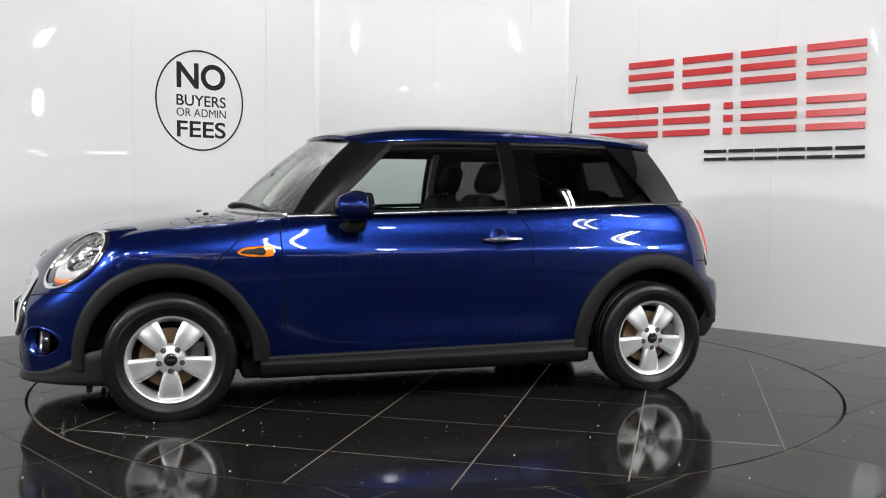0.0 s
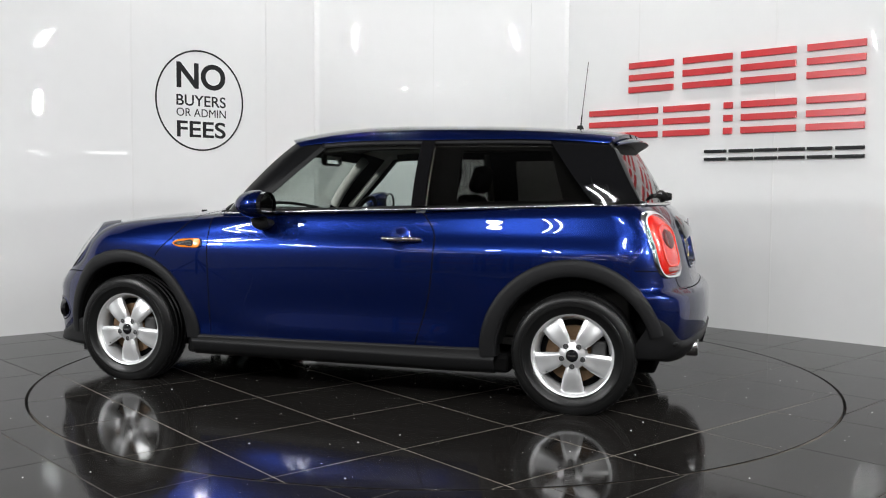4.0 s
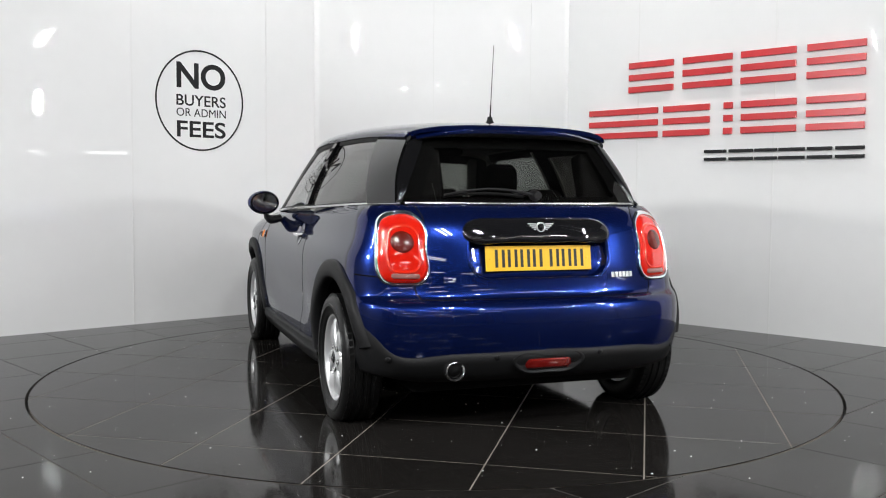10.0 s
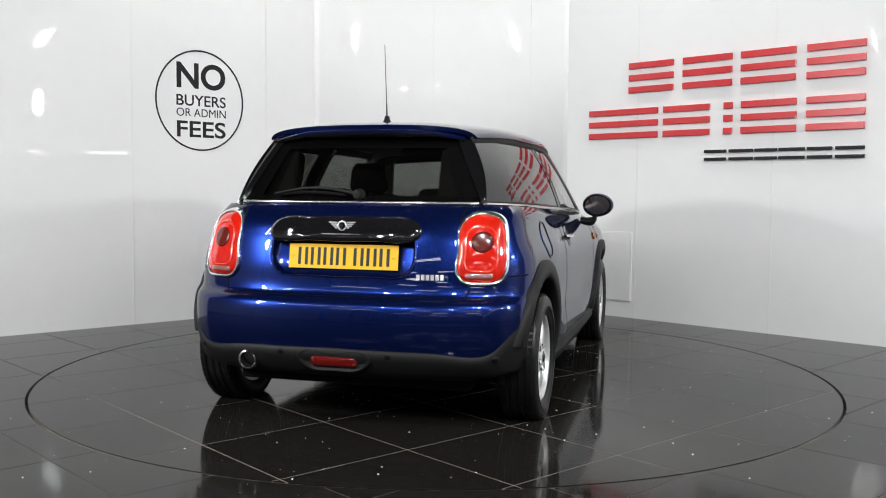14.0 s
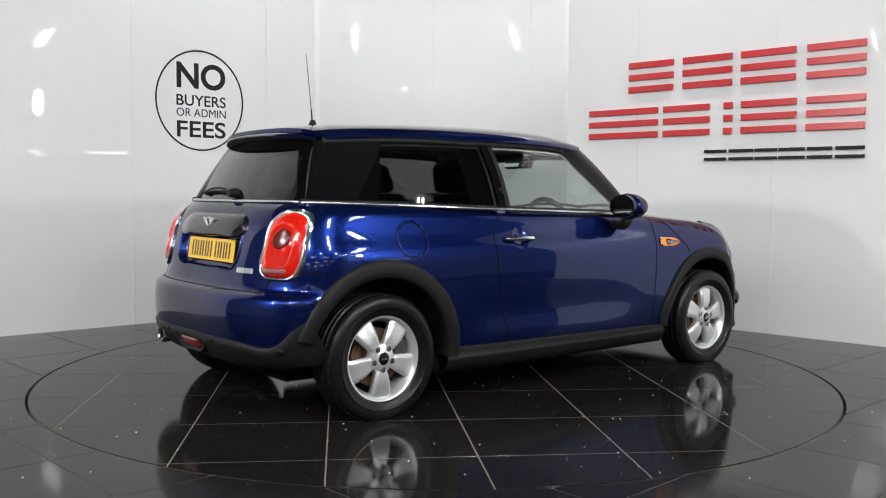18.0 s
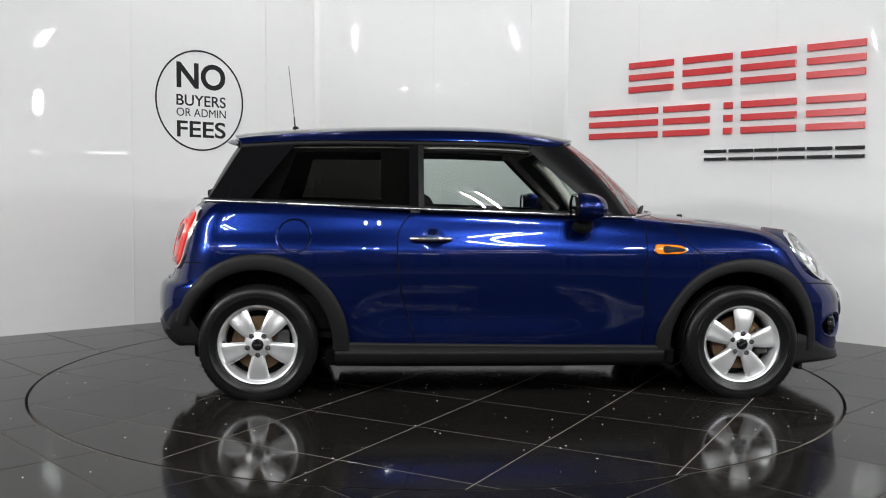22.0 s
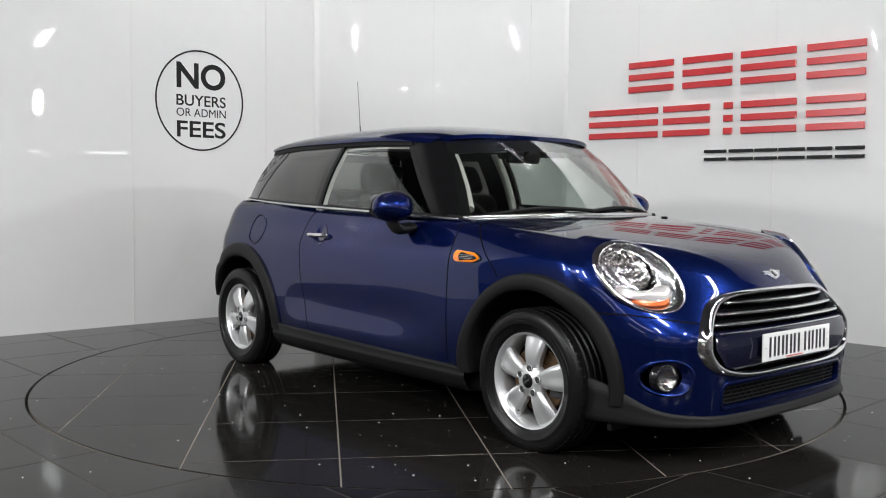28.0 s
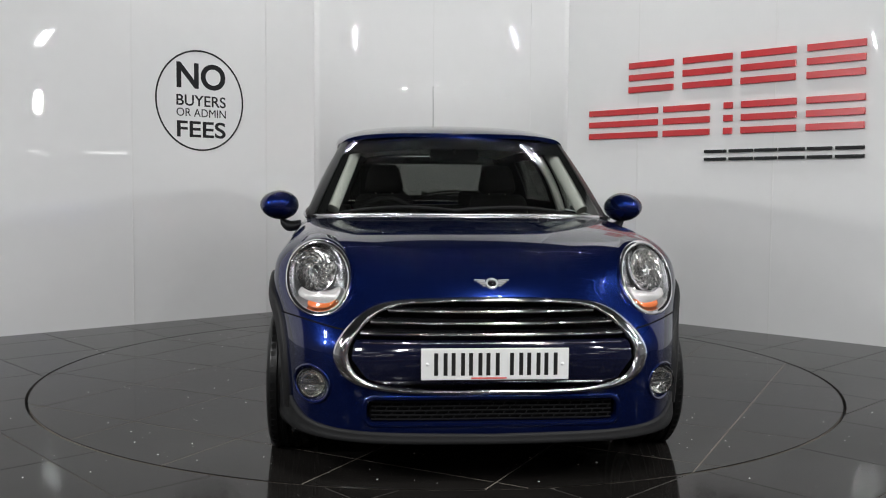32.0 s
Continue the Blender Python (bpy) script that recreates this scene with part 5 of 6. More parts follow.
for zc in (0.634, 0.594, 0.556):
    h = grille_half(zc)
    y = np.linspace(-h, h, 41)
    base = at_nose(y, 0 * y + zc)
    G = np.stack([base + [dx, 0, dz] for dx, dz in ((-0.045, 0.014), (-0.004, 0.0075), (0.003, 0.004), (0.003, -0.005), (-0.006, -0.010), (-0.045, -0.012))], 1)
    sheet("grille_slat", G, M_GLOSSBLACK, grille)
    ribbon("slat_edge", base + [0.002, 0, -0.001], M_CHROME, width=0.011, height=0.006, parent=grille, N=np.tile([0.94, 0, 0.34], (41, 1)))
h = grille_half(0.47)
y = np.linspace(-1, 1, 49)
G = []
for zc, dx in ((0.532, -0.04), (0.530, -0.004), (0.519, 0.006), (0.47, 0.008), (0.40, 0.005), (0.380, -0.004), (0.372, -0.04)):
    yy = y * (grille_half(min(max(zc, 0.375), 0.62)) - 0.002)
    P = at_nose(yy, 0 * yy + zc)
    G.append(P + [dx, 0, 0])
sheet("bumper_bar", np.stack(G, 1), material("navy_gloss_bar", (0.005, 0.006, 0.018), rough=0.08, coat=0.3), grille, "very dark blue bar across the grille")
yy = y * (grille_half(0.525) - 0.03)
ribbon("bar_trim", at_nose(yy, 0 * yy + 0.525) + [0.003, 0, 0], M_CHROME, width=0.007, height=0.004, parent=grille, N=np.tile([1.0, 0, 0.1], (49, 1)))

# lower air intake with its lattice
y = np.linspace(-0.44, 0.44, 45)
G = np.stack([at_nose(y, 0 * y + zc) + [-0.05, 0, 0] for zc in (0.335, 0.28, 0.228)], 1)
intake = sheet("air_intake", G, M_UNDER)
for k in range(5):
    zc = 0.250 + 0.0155 * k
    ribbon("lattice_bar", at_nose(y * 0.985, 0 * y + zc) + [-0.020, 0, 0], M_BLACK, width=0.0045, lift=0.002, parent=intake, N=np.tile([1.0, 0, 0.0], (45, 1)))
    for j in range(22):
        yc = -0.42 + 0.04 * j + (0.02 if k % 2 else 0)
        if k < 4 and abs(yc) < 0.43:
            P = at_nose(np.array([yc, yc + 0.006]), np.array([zc, zc + 0.0155])) + [-0.021, 0, 0]
            ribbon("lattice_bar", P, M_BLACK, width=0.004, lift=0.002, parent=intake, N=np.tile([1.0, 0, 0.0], (2, 1)))
G = []
for d, lift in ((0.015, -0.002), (0.011, 0.002), (0.004, 0.003), (-0.003, 0.001), (-0.006, -0.008), (-0.007, -0.05)):
    q = rounded_rect(0, 0.281, 0.452 + d, 0.046 + d, 0.032 + d)
    q = np.concatenate([q + (np.roll(q, -1, 0) - q) * j / 12 for j in range(12)], 1).reshape(-1, 2)
    G.append(at_nose(q[:, 0], q[:, 1]) + [lift, 0, 0])
G = np.stack(G, 0)
mend(car_part("intake_frame", G.reshape(-1, 3), grid_faces(*G.shape[:2], True), M_PAINT, intake))

# fog lamps
for sgn in (1, -1):
    c = (0.648, 0.362)
    fog = dish("fog_lamp", circle(*c, 0.066, 40), [(1.12, -0.004), (1.06, 0.007), (0.98, 0.006), (0.85, -0.012), (0.80, -0.03)], at_nose, M_PAINT, None, "round fog lamp in a painted recess", c, sgn, close=False)
    fx = float(at_nose(np.array(c[0]), np.array(c[1]))[0]) - 0.012

    def flat(y, z):
        return np.stack([fx - 0.22 * (y - c[0]), y, z], -1)

    dish("fog_ring", circle(*c, 0.055, 36), [(1.0, -0.030), (1.0, 0.0), (0.95, 0.004), (0.88, 0.0)], flat, M_GLOSSBLACK, fog, "", c, sgn, close=False)
    dish("fog_reflector", circle(*c, 0.049, 24), [(1.0, -0.002), (0.8, -0.020), (0.4, -0.030), (0.1, -0.032)], flat, M_FACET, fog, "", c, sgn)
    P = flat(np.linspace(c[0] - 0.046, c[0] + 0.046, 9), np.full(9, c[1])) * [1, sgn, 1]
    ribbon("fog_bar", P + [0.001, 0, 0], M_SATIN, width=0.010, lift=0.002, parent=fog, N=np.tile([1.0, 0, 0.0], (9, 1)))
    dish("fog_lens", circle(*c, 0.048, 30), [(1.0, 0.001), (0.7, 0.006), (0.3, 0.009), (0.05, 0.010)], flat, M_LENS, fog, "", c, sgn).visible_shadow = False


# ---- number plates: plain bars stand for the characters ----
def plate(name, centre, tilt, facing, mat, label):
    bm = bm_box(-0.26, 0.26, -0.0555, 0.0555, -0.003, 0.003, 0.002)
    ob = car_bm(name, bm, mat, None, label, smooth=False)
    turn = Matrix(((0, 0, facing, 0), (facing, 0, 0, 0), (0, 1, 0, 0), (0, 0, 0, 1)))
    ob.matrix_basis = Matrix.Translation(AXIS_OFFSET + Vector(centre)) @ Matrix.Rotation(radians(tilt), 4, "Y") @ turn
    x = -0.215
    for i in range(7):
        for k in (0, 1):
            b = bm_box(x + 0.033 * k, x + 0.033 * k + 0.014, -0.0395, 0.0395, 0.0030, 0.0042)
            part("character_bar", b, M_INK, ob)
        x += 0.061 + (0.022 if i == 3 else 0)
    for sx in (-0.238, 0.238):
        hv, hf = revolve([(0.0, 0.0062), (0.005, 0.0058), (0.0065, 0.003)], 14, axis="z", at=(sx, 0.0, 0))
        link_mesh("screw_cap", hv, hf, mat, ob)
    return ob


front_plate = plate("front_number_plate", (1.970, 0.0, 0.457), 0, 1, M_PLATE_W, "white front number plate with dark bars")
part("print_line", bm_box(-0.085, 0.04, -0.052, -0.0465, 0.0030, 0.0036), M_PLATE_RED, front_plate)
car_bm("plate_bracket", bm_box(1.93, 1.964, -0.23, 0.23, 0.415, 0.50, 0.004), M_BLACK, None, smooth=False)
plate("rear_number_plate", (-1.722, 0.0, 0.767), 8, -1, M_PLATE_Y, "yellow rear number plate with dark bars")

# rear handle bar, plate recess and lettering bars
HB = loop_spline([(0.0, 0.946), (0.20, 0.944), (0.305, 0.934), (0.348, 0.902), (0.350, 0.866), (0.322, 0.842), (0.20, 0.837), (0.0, 0.836), (-0.20, 0.837), (-0.322, 0.842), (-0.350, 0.866), (-0.348, 0.902), (-0.305, 0.934), (-0.20, 0.944)], 72)
bar = dish("boot_handle", HB, [(1.03, -0.004), (1.02, 0.008), (0.97, 0.015), (0.6, 0.020), (0.1, 0.021)], at_tail, M_GLOSSBLACK, None, "gloss black boot handle bar", (0, 0.894), 1, face=-1)
dish("plate_recess", RECESS, [(1.02, -0.004), (1.015, 0.006), (0.995, 0.006), (0.975, -0.006), (0.955, -0.034), (0.93, -0.040), (0.5, -0.040), (0.02, -0.040)], at_tail, M_PAINT, None, "painted number plate recess", None, 1, face=-1)
for k in range(6):
    y0 = -0.352 - 0.0205 * k
    P = at_tail(np.linspace(y0, y0 - 0.015, 3), np.full(3, 0.688))
    ribbon("badge_bar", P, M_BADGE, width=0.024, lift=0.004)




def emblem(name, centre, nrm, size):
    """A plain winged badge."""
    n = Vector(nrm).normalized()
    side = Vector((0, -1 if n.x < 0 else 1, 0)).normalized()
    up = n.cross(side) * (1 if n.cross(side).z > 0 else -1)
    m = Matrix(((side.x, up.x, n.x, centre[0]), (side.y, up.y, n.y, centre[1]), (side.z, up.z, n.z, centre[2]), (0, 0, 0, 1)))
    hv, hf = revolve([(0.0, 0.006), (0.018, 0.006), (0.020, 0.0085), (0.0235, 0.008), (0.025, 0.0)], 36, axis="z")
    ob = mend(car_part(name, hv, hf, M_BADGE, None, "chrome winged badge"))
    ob.matrix_basis = Matrix.Translation(AXIS_OFFSET) @ m @ Matrix.Scale(size, 4)
    link_mesh("badge_disc", *revolve([(0.0, 0.0068), (0.0165, 0.0068), (0.017, 0.004)], 28, axis="z"), M_GLOSSBLACK, ob)
    for sg in (1, -1):
        for k in range(4):
            yv = 0.014 - 0.0085 * k
            x1 = 0.066 - 0.010 * k
            b = bm_box(0.024, x1, yv - 0.0032, yv + 0.0032, 0.0, 0.006, 0.001, segments=1)
            for v in b.verts:
                v.co.x *= sg
                v.co.y += abs(v.co.x - 0.02 * sg) * 0.05
            part("wing_bar", b, M_BADGE, ob)
    return ob


p = at_nose(np.array(0.0), np.array(0.726))
emblem("front_badge", p, normal(p), 0.95)
p = at_tail(np.array(0.0), np.array(0.905)) + [-0.021, 0, 0]
emblem("rear_badge", p, (-1, 0, 0.1), 0.95)

# ---- side details ----
for sgn in (1, -1):
    door = doors[0 if sgn > 0 else 1]
    # cup and handle
    cup = circle(-0.365, 0.822, 0.060, 36)
    P = at_side(cup[:, 0], cup[:, 1], sgn)
    cv, cn = [], []
    for rr in np.linspace(1.0, 0.02, 12):
        q = scaled(cup, rr, (-0.365, 0.822))
        Pc = at_side(q[:, 0], q[:, 1], sgn)
        Nc_ = normal(Pc)
        tilt = 0.32 * math.sin(math.pi * min(1.0, rr * 1.02)) ** 0.6 if rr < 0.98 else 0.0
        out = np.stack([(q[:, 0] + 0.365), 0 * q[:, 0], (q[:, 1] - 0.822)], -1)
        out /= np.linalg.norm(out, axis=1, keepdims=True) + 1e-9
        Nc_ = Nc_ - out * tilt
        cv.append(Pc + [0, sgn * (0.0018 - 0.0008 * (1 - rr)), 0])
        cn.append(Nc_ / np.linalg.norm(Nc_, axis=1, keepdims=True))
    Fc = grid_faces(12, 36, True) + [tuple(11 * 36 + j for j in range(36))]
    if sgn > 0:
        Fc = [tuple(reversed(q)) for q in Fc]
    car_part("handle_cup", np.concatenate(cv), Fc, M_PAINT, door, "round dished recess behind the handle", np.concatenate(cn))
    x = np.linspace(-0.482, -0.268, 24)
    P = at_side(x, 0 * x + 0.822, sgn)
    k = (x + 0.375) / 0.107
    off = 0.030 - 0.020 * np.abs(k) ** 4
    G = []
    for a in np.linspace(0, 2 * math.pi, 14, endpoint=False):
        hz = 0.0115 * (1 - 0.25 * np.abs(k) ** 3)
        G.append(P + np.stack([0 * x, sgn * (off + 0.008 * math.cos(a)), hz * math.sin(a)], -1))
    G = np.stack(G, 1)
    F = grid_faces(24, 14, True) + [tuple(range(14)), tuple(23 * 14 + j for j in range(14))]
    mend(car_part("door_handle", G.reshape(-1, 3), F, M_CHROME, door, "chrome door handle"))
    for xe in (-0.468, -0.284):
        q = at_side(np.array(xe), np.array(0.822), sgn)
        car_bm("handle_foot", bm_box(xe - 0.012, xe + 0.012, min(q[1], q[1] + 0.016 * sgn), max(q[1], q[1] + 0.016 * sgn), 0.813, 0.831, 0.004), M_CHROME, door)
    # side repeater
    wing = wings[0 if sgn > 0 else 1]
    loop = loop_spline([(0.775, 0.776), (0.782, 0.796), (0.81, 0.801), (0.87, 0.798), (0.925, 0.789), (0.948, 0.772), (0.92, 0.756), (0.86, 0.751), (0.81, 0.750), (0.782, 0.757)], 56)

    def side_dish(name, lp, steps, mat, parent, label="", centre=None):
        G = []
        for s, lift in steps:
            q = scaled(lp, s, centre)
            G.append(at_side(q[:, 0], q[:, 1], sgn) + [0, lift * sgn, 0])
        G = np.stack(G, 0)
        n, m = G.shape[:2]
        F = grid_faces(n, m, True) + [tuple((n - 1) * m + j for j in range(m))]
        return mend(car_part(name, G.reshape(-1, 3), F, mat, parent, label))

    rep = side_dish("side_repeater", loop, [(1.06, -0.003), (1.05, 0.006), (1.0, 0.008)], M_CHROME, wing, "amber side repeater with a black grille")
    lens = side_dish("repeater_lens", loop, [(0.99, 0.004), (0.96, 0.012), (0.6, 0.014)], M_AMBER, wing, "amber repeater lens")
    inner = loop_spline([(0.815, 0.776), (0.82, 0.788), (0.87, 0.788), (0.915, 0.782), (0.936, 0.771), (0.91, 0.763), (0.86, 0.760), (0.82, 0.761)], 40)
    side_dish("repeater_grille", inner, [(1.0, 0.010), (0.97, 0.0155), (0.5, 0.0158)], M_BLACK, wing)
    for zc in (0.768, 0.775, 0.782):
        x = np.linspace(0.825, 0.915, 6)
        ribbon("repeater_slat", at_side(x, 0 * x + zc, sgn) + [0, 0.0165 * sgn, 0], M_SATIN, width=0.0022, lift=0.0008, parent=wing, N=np.tile([0, sgn, 0.0], (6, 1)))
    # door mirror
    n, m = 30, 24
    th = np.linspace(0, math.pi, n)[:, None]
    ph = np.linspace(0, 2 * math.pi, m, endpoint=False)[None, :]
    ex = np.cos(th) + 0 * ph
    X = np.where(ex > 0, 0.118 * ex, 0.058 * ex) + 0.388
    rr = np.sin(th) ** 0.8
    Y = 0.893 + 0.098 * rr * np.cos(ph)
    Zm = 0.988 + 0.075 * rr * np.sin(ph) * (1 - 0.06 * np.cos(ph))
    X = np.maximum(X, 0.338 + 0 * Y)
    G = np.stack([X, Y * sgn, Zm], -1)
    mirror = mend(car_part("door_mirror", G.reshape(-1, 3), grid_faces(n, m, True), M_PAINT, None, "blue rounded door mirror on a black foot"))
    ring = circle(0.893, 0.988, 0.088, 40, 0.066)
    G = np.stack([np.stack([0 * ring[:, 0] + xx, ring[:, 0] * 1.0, ring[:, 1]], -1) for xx in (0.352, 0.331)], 0)
    G2 = np.stack([np.stack([0 * ring[:, 0] + 0.331, 0.893 + (ring[:, 0] - 0.893) * s, 0.988 + (ring[:, 1] - 0.988) * s], -1) for s in (1.0, 0.88)], 0)
    G3 = np.stack([np.stack([0 * ring[:, 0] + 0.337, 0.893 + (ring[:, 0] - 0.893) * s, 0.988 + (ring[:, 1] - 0.988) * s], -1) for s in (0.88, 0.5, 0.02)], 0)
    mend(car_part("mirror_rim", np.concatenate([G, G2[1:]]).reshape(-1, 3) * [1, sgn, 1], grid_faces(3, 40, True), M_GLOSSBLACK, mirror))
    mend(car_part("mirror_glass", G3.reshape(-1, 3) * [1, sgn, 1], grid_faces(3, 40, True), M_CHROME, mirror, "mirror glass"))
    foot = spline([(0.405, 0.785, 0.890), (0.40, 0.82, 0.882), (0.395, 0.858, 0.886), (0.39, 0.885, 0.918)], 14) * [1, sgn, 1]
    Gf = []
    for i, q in enumerate(foot):
        k = i / 13
        a = np.linspace(0, 2 * math.pi, 16, endpoint=False)
        Gf.append(q + np.stack([0.056 * (1 - 0.15 * k) * np.cos(a), 0 * a, 0.024 * (1 + 0.3 * k) * np.sin(a)], -1))
    mend(car_part("mirror_foot", np.stack(Gf).reshape(-1, 3), grid_faces(14, 16, True) + [tuple(range(16)), tuple(13 * 16 + j for j in range(16))], M_BLACK, mirror, "black mirror foot"))
# fuel flap on the right side
c = circle(-1.068, 0.832, 0.080, 48)
P = at_side(c[:, 0], c[:, 1], -1)
ribbon("fuel_flap_gap", np.concatenate([P, P[:1]]), M_SEAM, width=0.004, parent=quarters[1])
c = circle(-1.068, 0.832, 0.087, 48)
P = at_side(c[:, 0], c[:, 1], -1)
ribbon("fuel_flap_rim", np.concatenate([P, P[:1]]), M_PAINT, width=0.010, height=0.004, parent=quarters[1])

# ---- roof aerial, wipers, exhaust, rear fog lamp ----
hv, hf = revolve([(0.0, 0.052), (0.010, 0.050), (0.014, 0.030), (0.030, 0.010), (0.036, 0.0)], 24, axis="z")
aerial = mend(car_part("aerial", [(x * 1.5 - 1.138, y * 1.1, z * 1.05 + 1.385) for x, y, z in hv], hf, M_BLACK, None, "thin black roof aerial"))
TIP = (-1.178, 0.0, 1.786)
tube("rod", [(-1.140, 0, 1.42), (-1.147, 0, 1.495)], 0.0045, M_BLACK, aerial, r1=0.0035)
tube("whip", [(-1.147, 0, 1.495), (-1.162, 0, 1.64), TIP], 0.0022, M_BLACK, aerial, r1=0.0016)

y = np.linspace(-0.03, 0.40, 20)
zc = 1.045 + 0.028 * np.sin((y + 0.03) / 0.43 * math.pi)
wiper = tube("rear_wiper", rear_glass(y, zc, 0.030), 0.008, M_BLACK, None, "black rear wiper", r1=0.005)
hv, hf = revolve([(0.0, -0.055), (0.018, -0.052), (0.024, -0.030), (0.026, 0.0)], 18, axis="x")
q = rear_glass(np.array(-0.03), np.array(1.045))
mend(car_part("wiper_cap", [(x + q[0], yy_ + q[1], z + q[2]) for x, yy_, z in hv], hf, M_BLACK, wiper))
y = np.linspace(0.03, 0.40, 16)
ribbon("wiper_blade", rear_glass(y, 1.040 + 0.012 * np.sin((y - 0.03) / 0.37 * math.pi), 0.012), M_UNDER, width=0.014, height=0.010, parent=wiper, N=np.tile([-1, 0, 0.3], (16, 1)))
for y0, y1, lift in ((-0.05, 0.56, 0.0), (-0.60, -0.02, 0.0)):
    y = np.linspace(y0, y1, 18)
    P = wind(y, 0.965 + 0.020 * np.sin((y - y0) / (y1 - y0) * math.pi) - 0.02 * (y / 0.6) ** 2) + [0.016, 0, 0.008]
    wiper = tube("front_wiper", P, 0.008, M_BLACK, None, "black windscreen wiper", r1=0.005)
    ribbon("wiper_blade", P + [-0.006, 0, -0.006], M_UNDER, width=0.012, height=0.006, parent=wiper, N=np.tile([0.7, 0, 0.7], (18, 1)))
for sgn in (1, -1):
    q = at_top(np.array(1.06), np.array(0.33 * sgn))
    car_bm("washer_jet", bm_box(q[0] - 0.016, q[0] + 0.012, q[1] - 0.012, q[1] + 0.012, q[2] - 0.003, q[2] + 0.008, 0.004), M_BLACK)

hv, hf = revolve([(0.032, -1.66), (0.0325, -1.826), (0.034, -1.838), (0.038, -1.843), (0.043, -1.841), (0.0465, -1.830), (0.046, -1.70), (0.042, -1.66)], 36, axis="x")
pipe = mend(car_part("exhaust_tip", [(x + 0.028, y + 0.428, z + 0.297) for x, y, z in hv], hf, M_SATIN, None, "round chrome exhaust tip"))
car_part("pipe_inside", [(x + 0.028, y + 0.428, z + 0.297) for x, y, z in revolve([(0.0, -1.78), (0.0305, -1.78), (0.0305, -1.831)], 24, axis="x")[0]], revolve([(0.0, -1.78), (0.0305, -1.78), (0.0305, -1.831)], 24, axis="x")[1], M_UNDER, pipe)


def at_skirt(y, z):
    P = at_tail(y, z)
    P[..., 0] += 0.004
    return P


FOGL = loop_spline([(0.152, 0.350), (0.0, 0.352), (-0.152, 0.350), (-0.165, 0.335), (-0.12, 0.283), (-0.10, 0.276), (0.0, 0.274), (0.10, 0.276), (0.12, 0.283), (0.165, 0.335)], 60)
rf = dish("rear_fog_lamp", FOGL, [(1.08, -0.002), (1.05, 0.012), (0.97, 0.014), (0.88, 0.004)], at_skirt, M_BLACK, None, "red rear fog lamp in the black skirt", (0, 0.315), 1, close=True, face=-1)
dish("fog_lens", rounded_rect(0, 0.314, 0.110, 0.023, 0.018), [(1.0, 0.002), (0.97, 0.012), (0.6, 0.016), (0.05, 0.016)], at_skirt, M_FOG_RED, rf, "", None, 1, face=-1)
for yy_, zz_ in ((0.25, 0.352), (-0.25, 0.352), (0.70, 0.345), (-0.70, 0.345)):
    dish("parking_sensor", circle(yy_, zz_, 0.012, 16), [(1.0, 0.004), (0.95, 0.012), (0.3, 0.013)], at_tail, M_BLACK, None, "", None, 1, face=-1)

# ---- cabin ----
def rbox(name, b, mat, bevel, parent=None, label="", m=None, taper=0.0):
    """A rounded box of x0, x1, y0, y1, z0, z1; taper narrows its top; m turns it about its foot."""
    bm = bm_box(*b, bevel, segments=4)
    cx, cy = (b[0] + b[1]) / 2, (b[2] + b[3]) / 2
    for v in bm.verts:
        k = (v.co.z - b[4]) / (b[5] - b[4])
        v.co.y = cy + (v.co.y - cy) * (1 - taper * k)
        if m is not None:
            v.co = m @ v.co
    return car_bm(name, bm, mat, parent, label)


def lean(x, z, deg):
    return Matrix.Translation((x, 0, z)) @ Matrix.Rotation(radians(deg), 4, "Y") @ Matrix.Translation((-x, 0, -z))


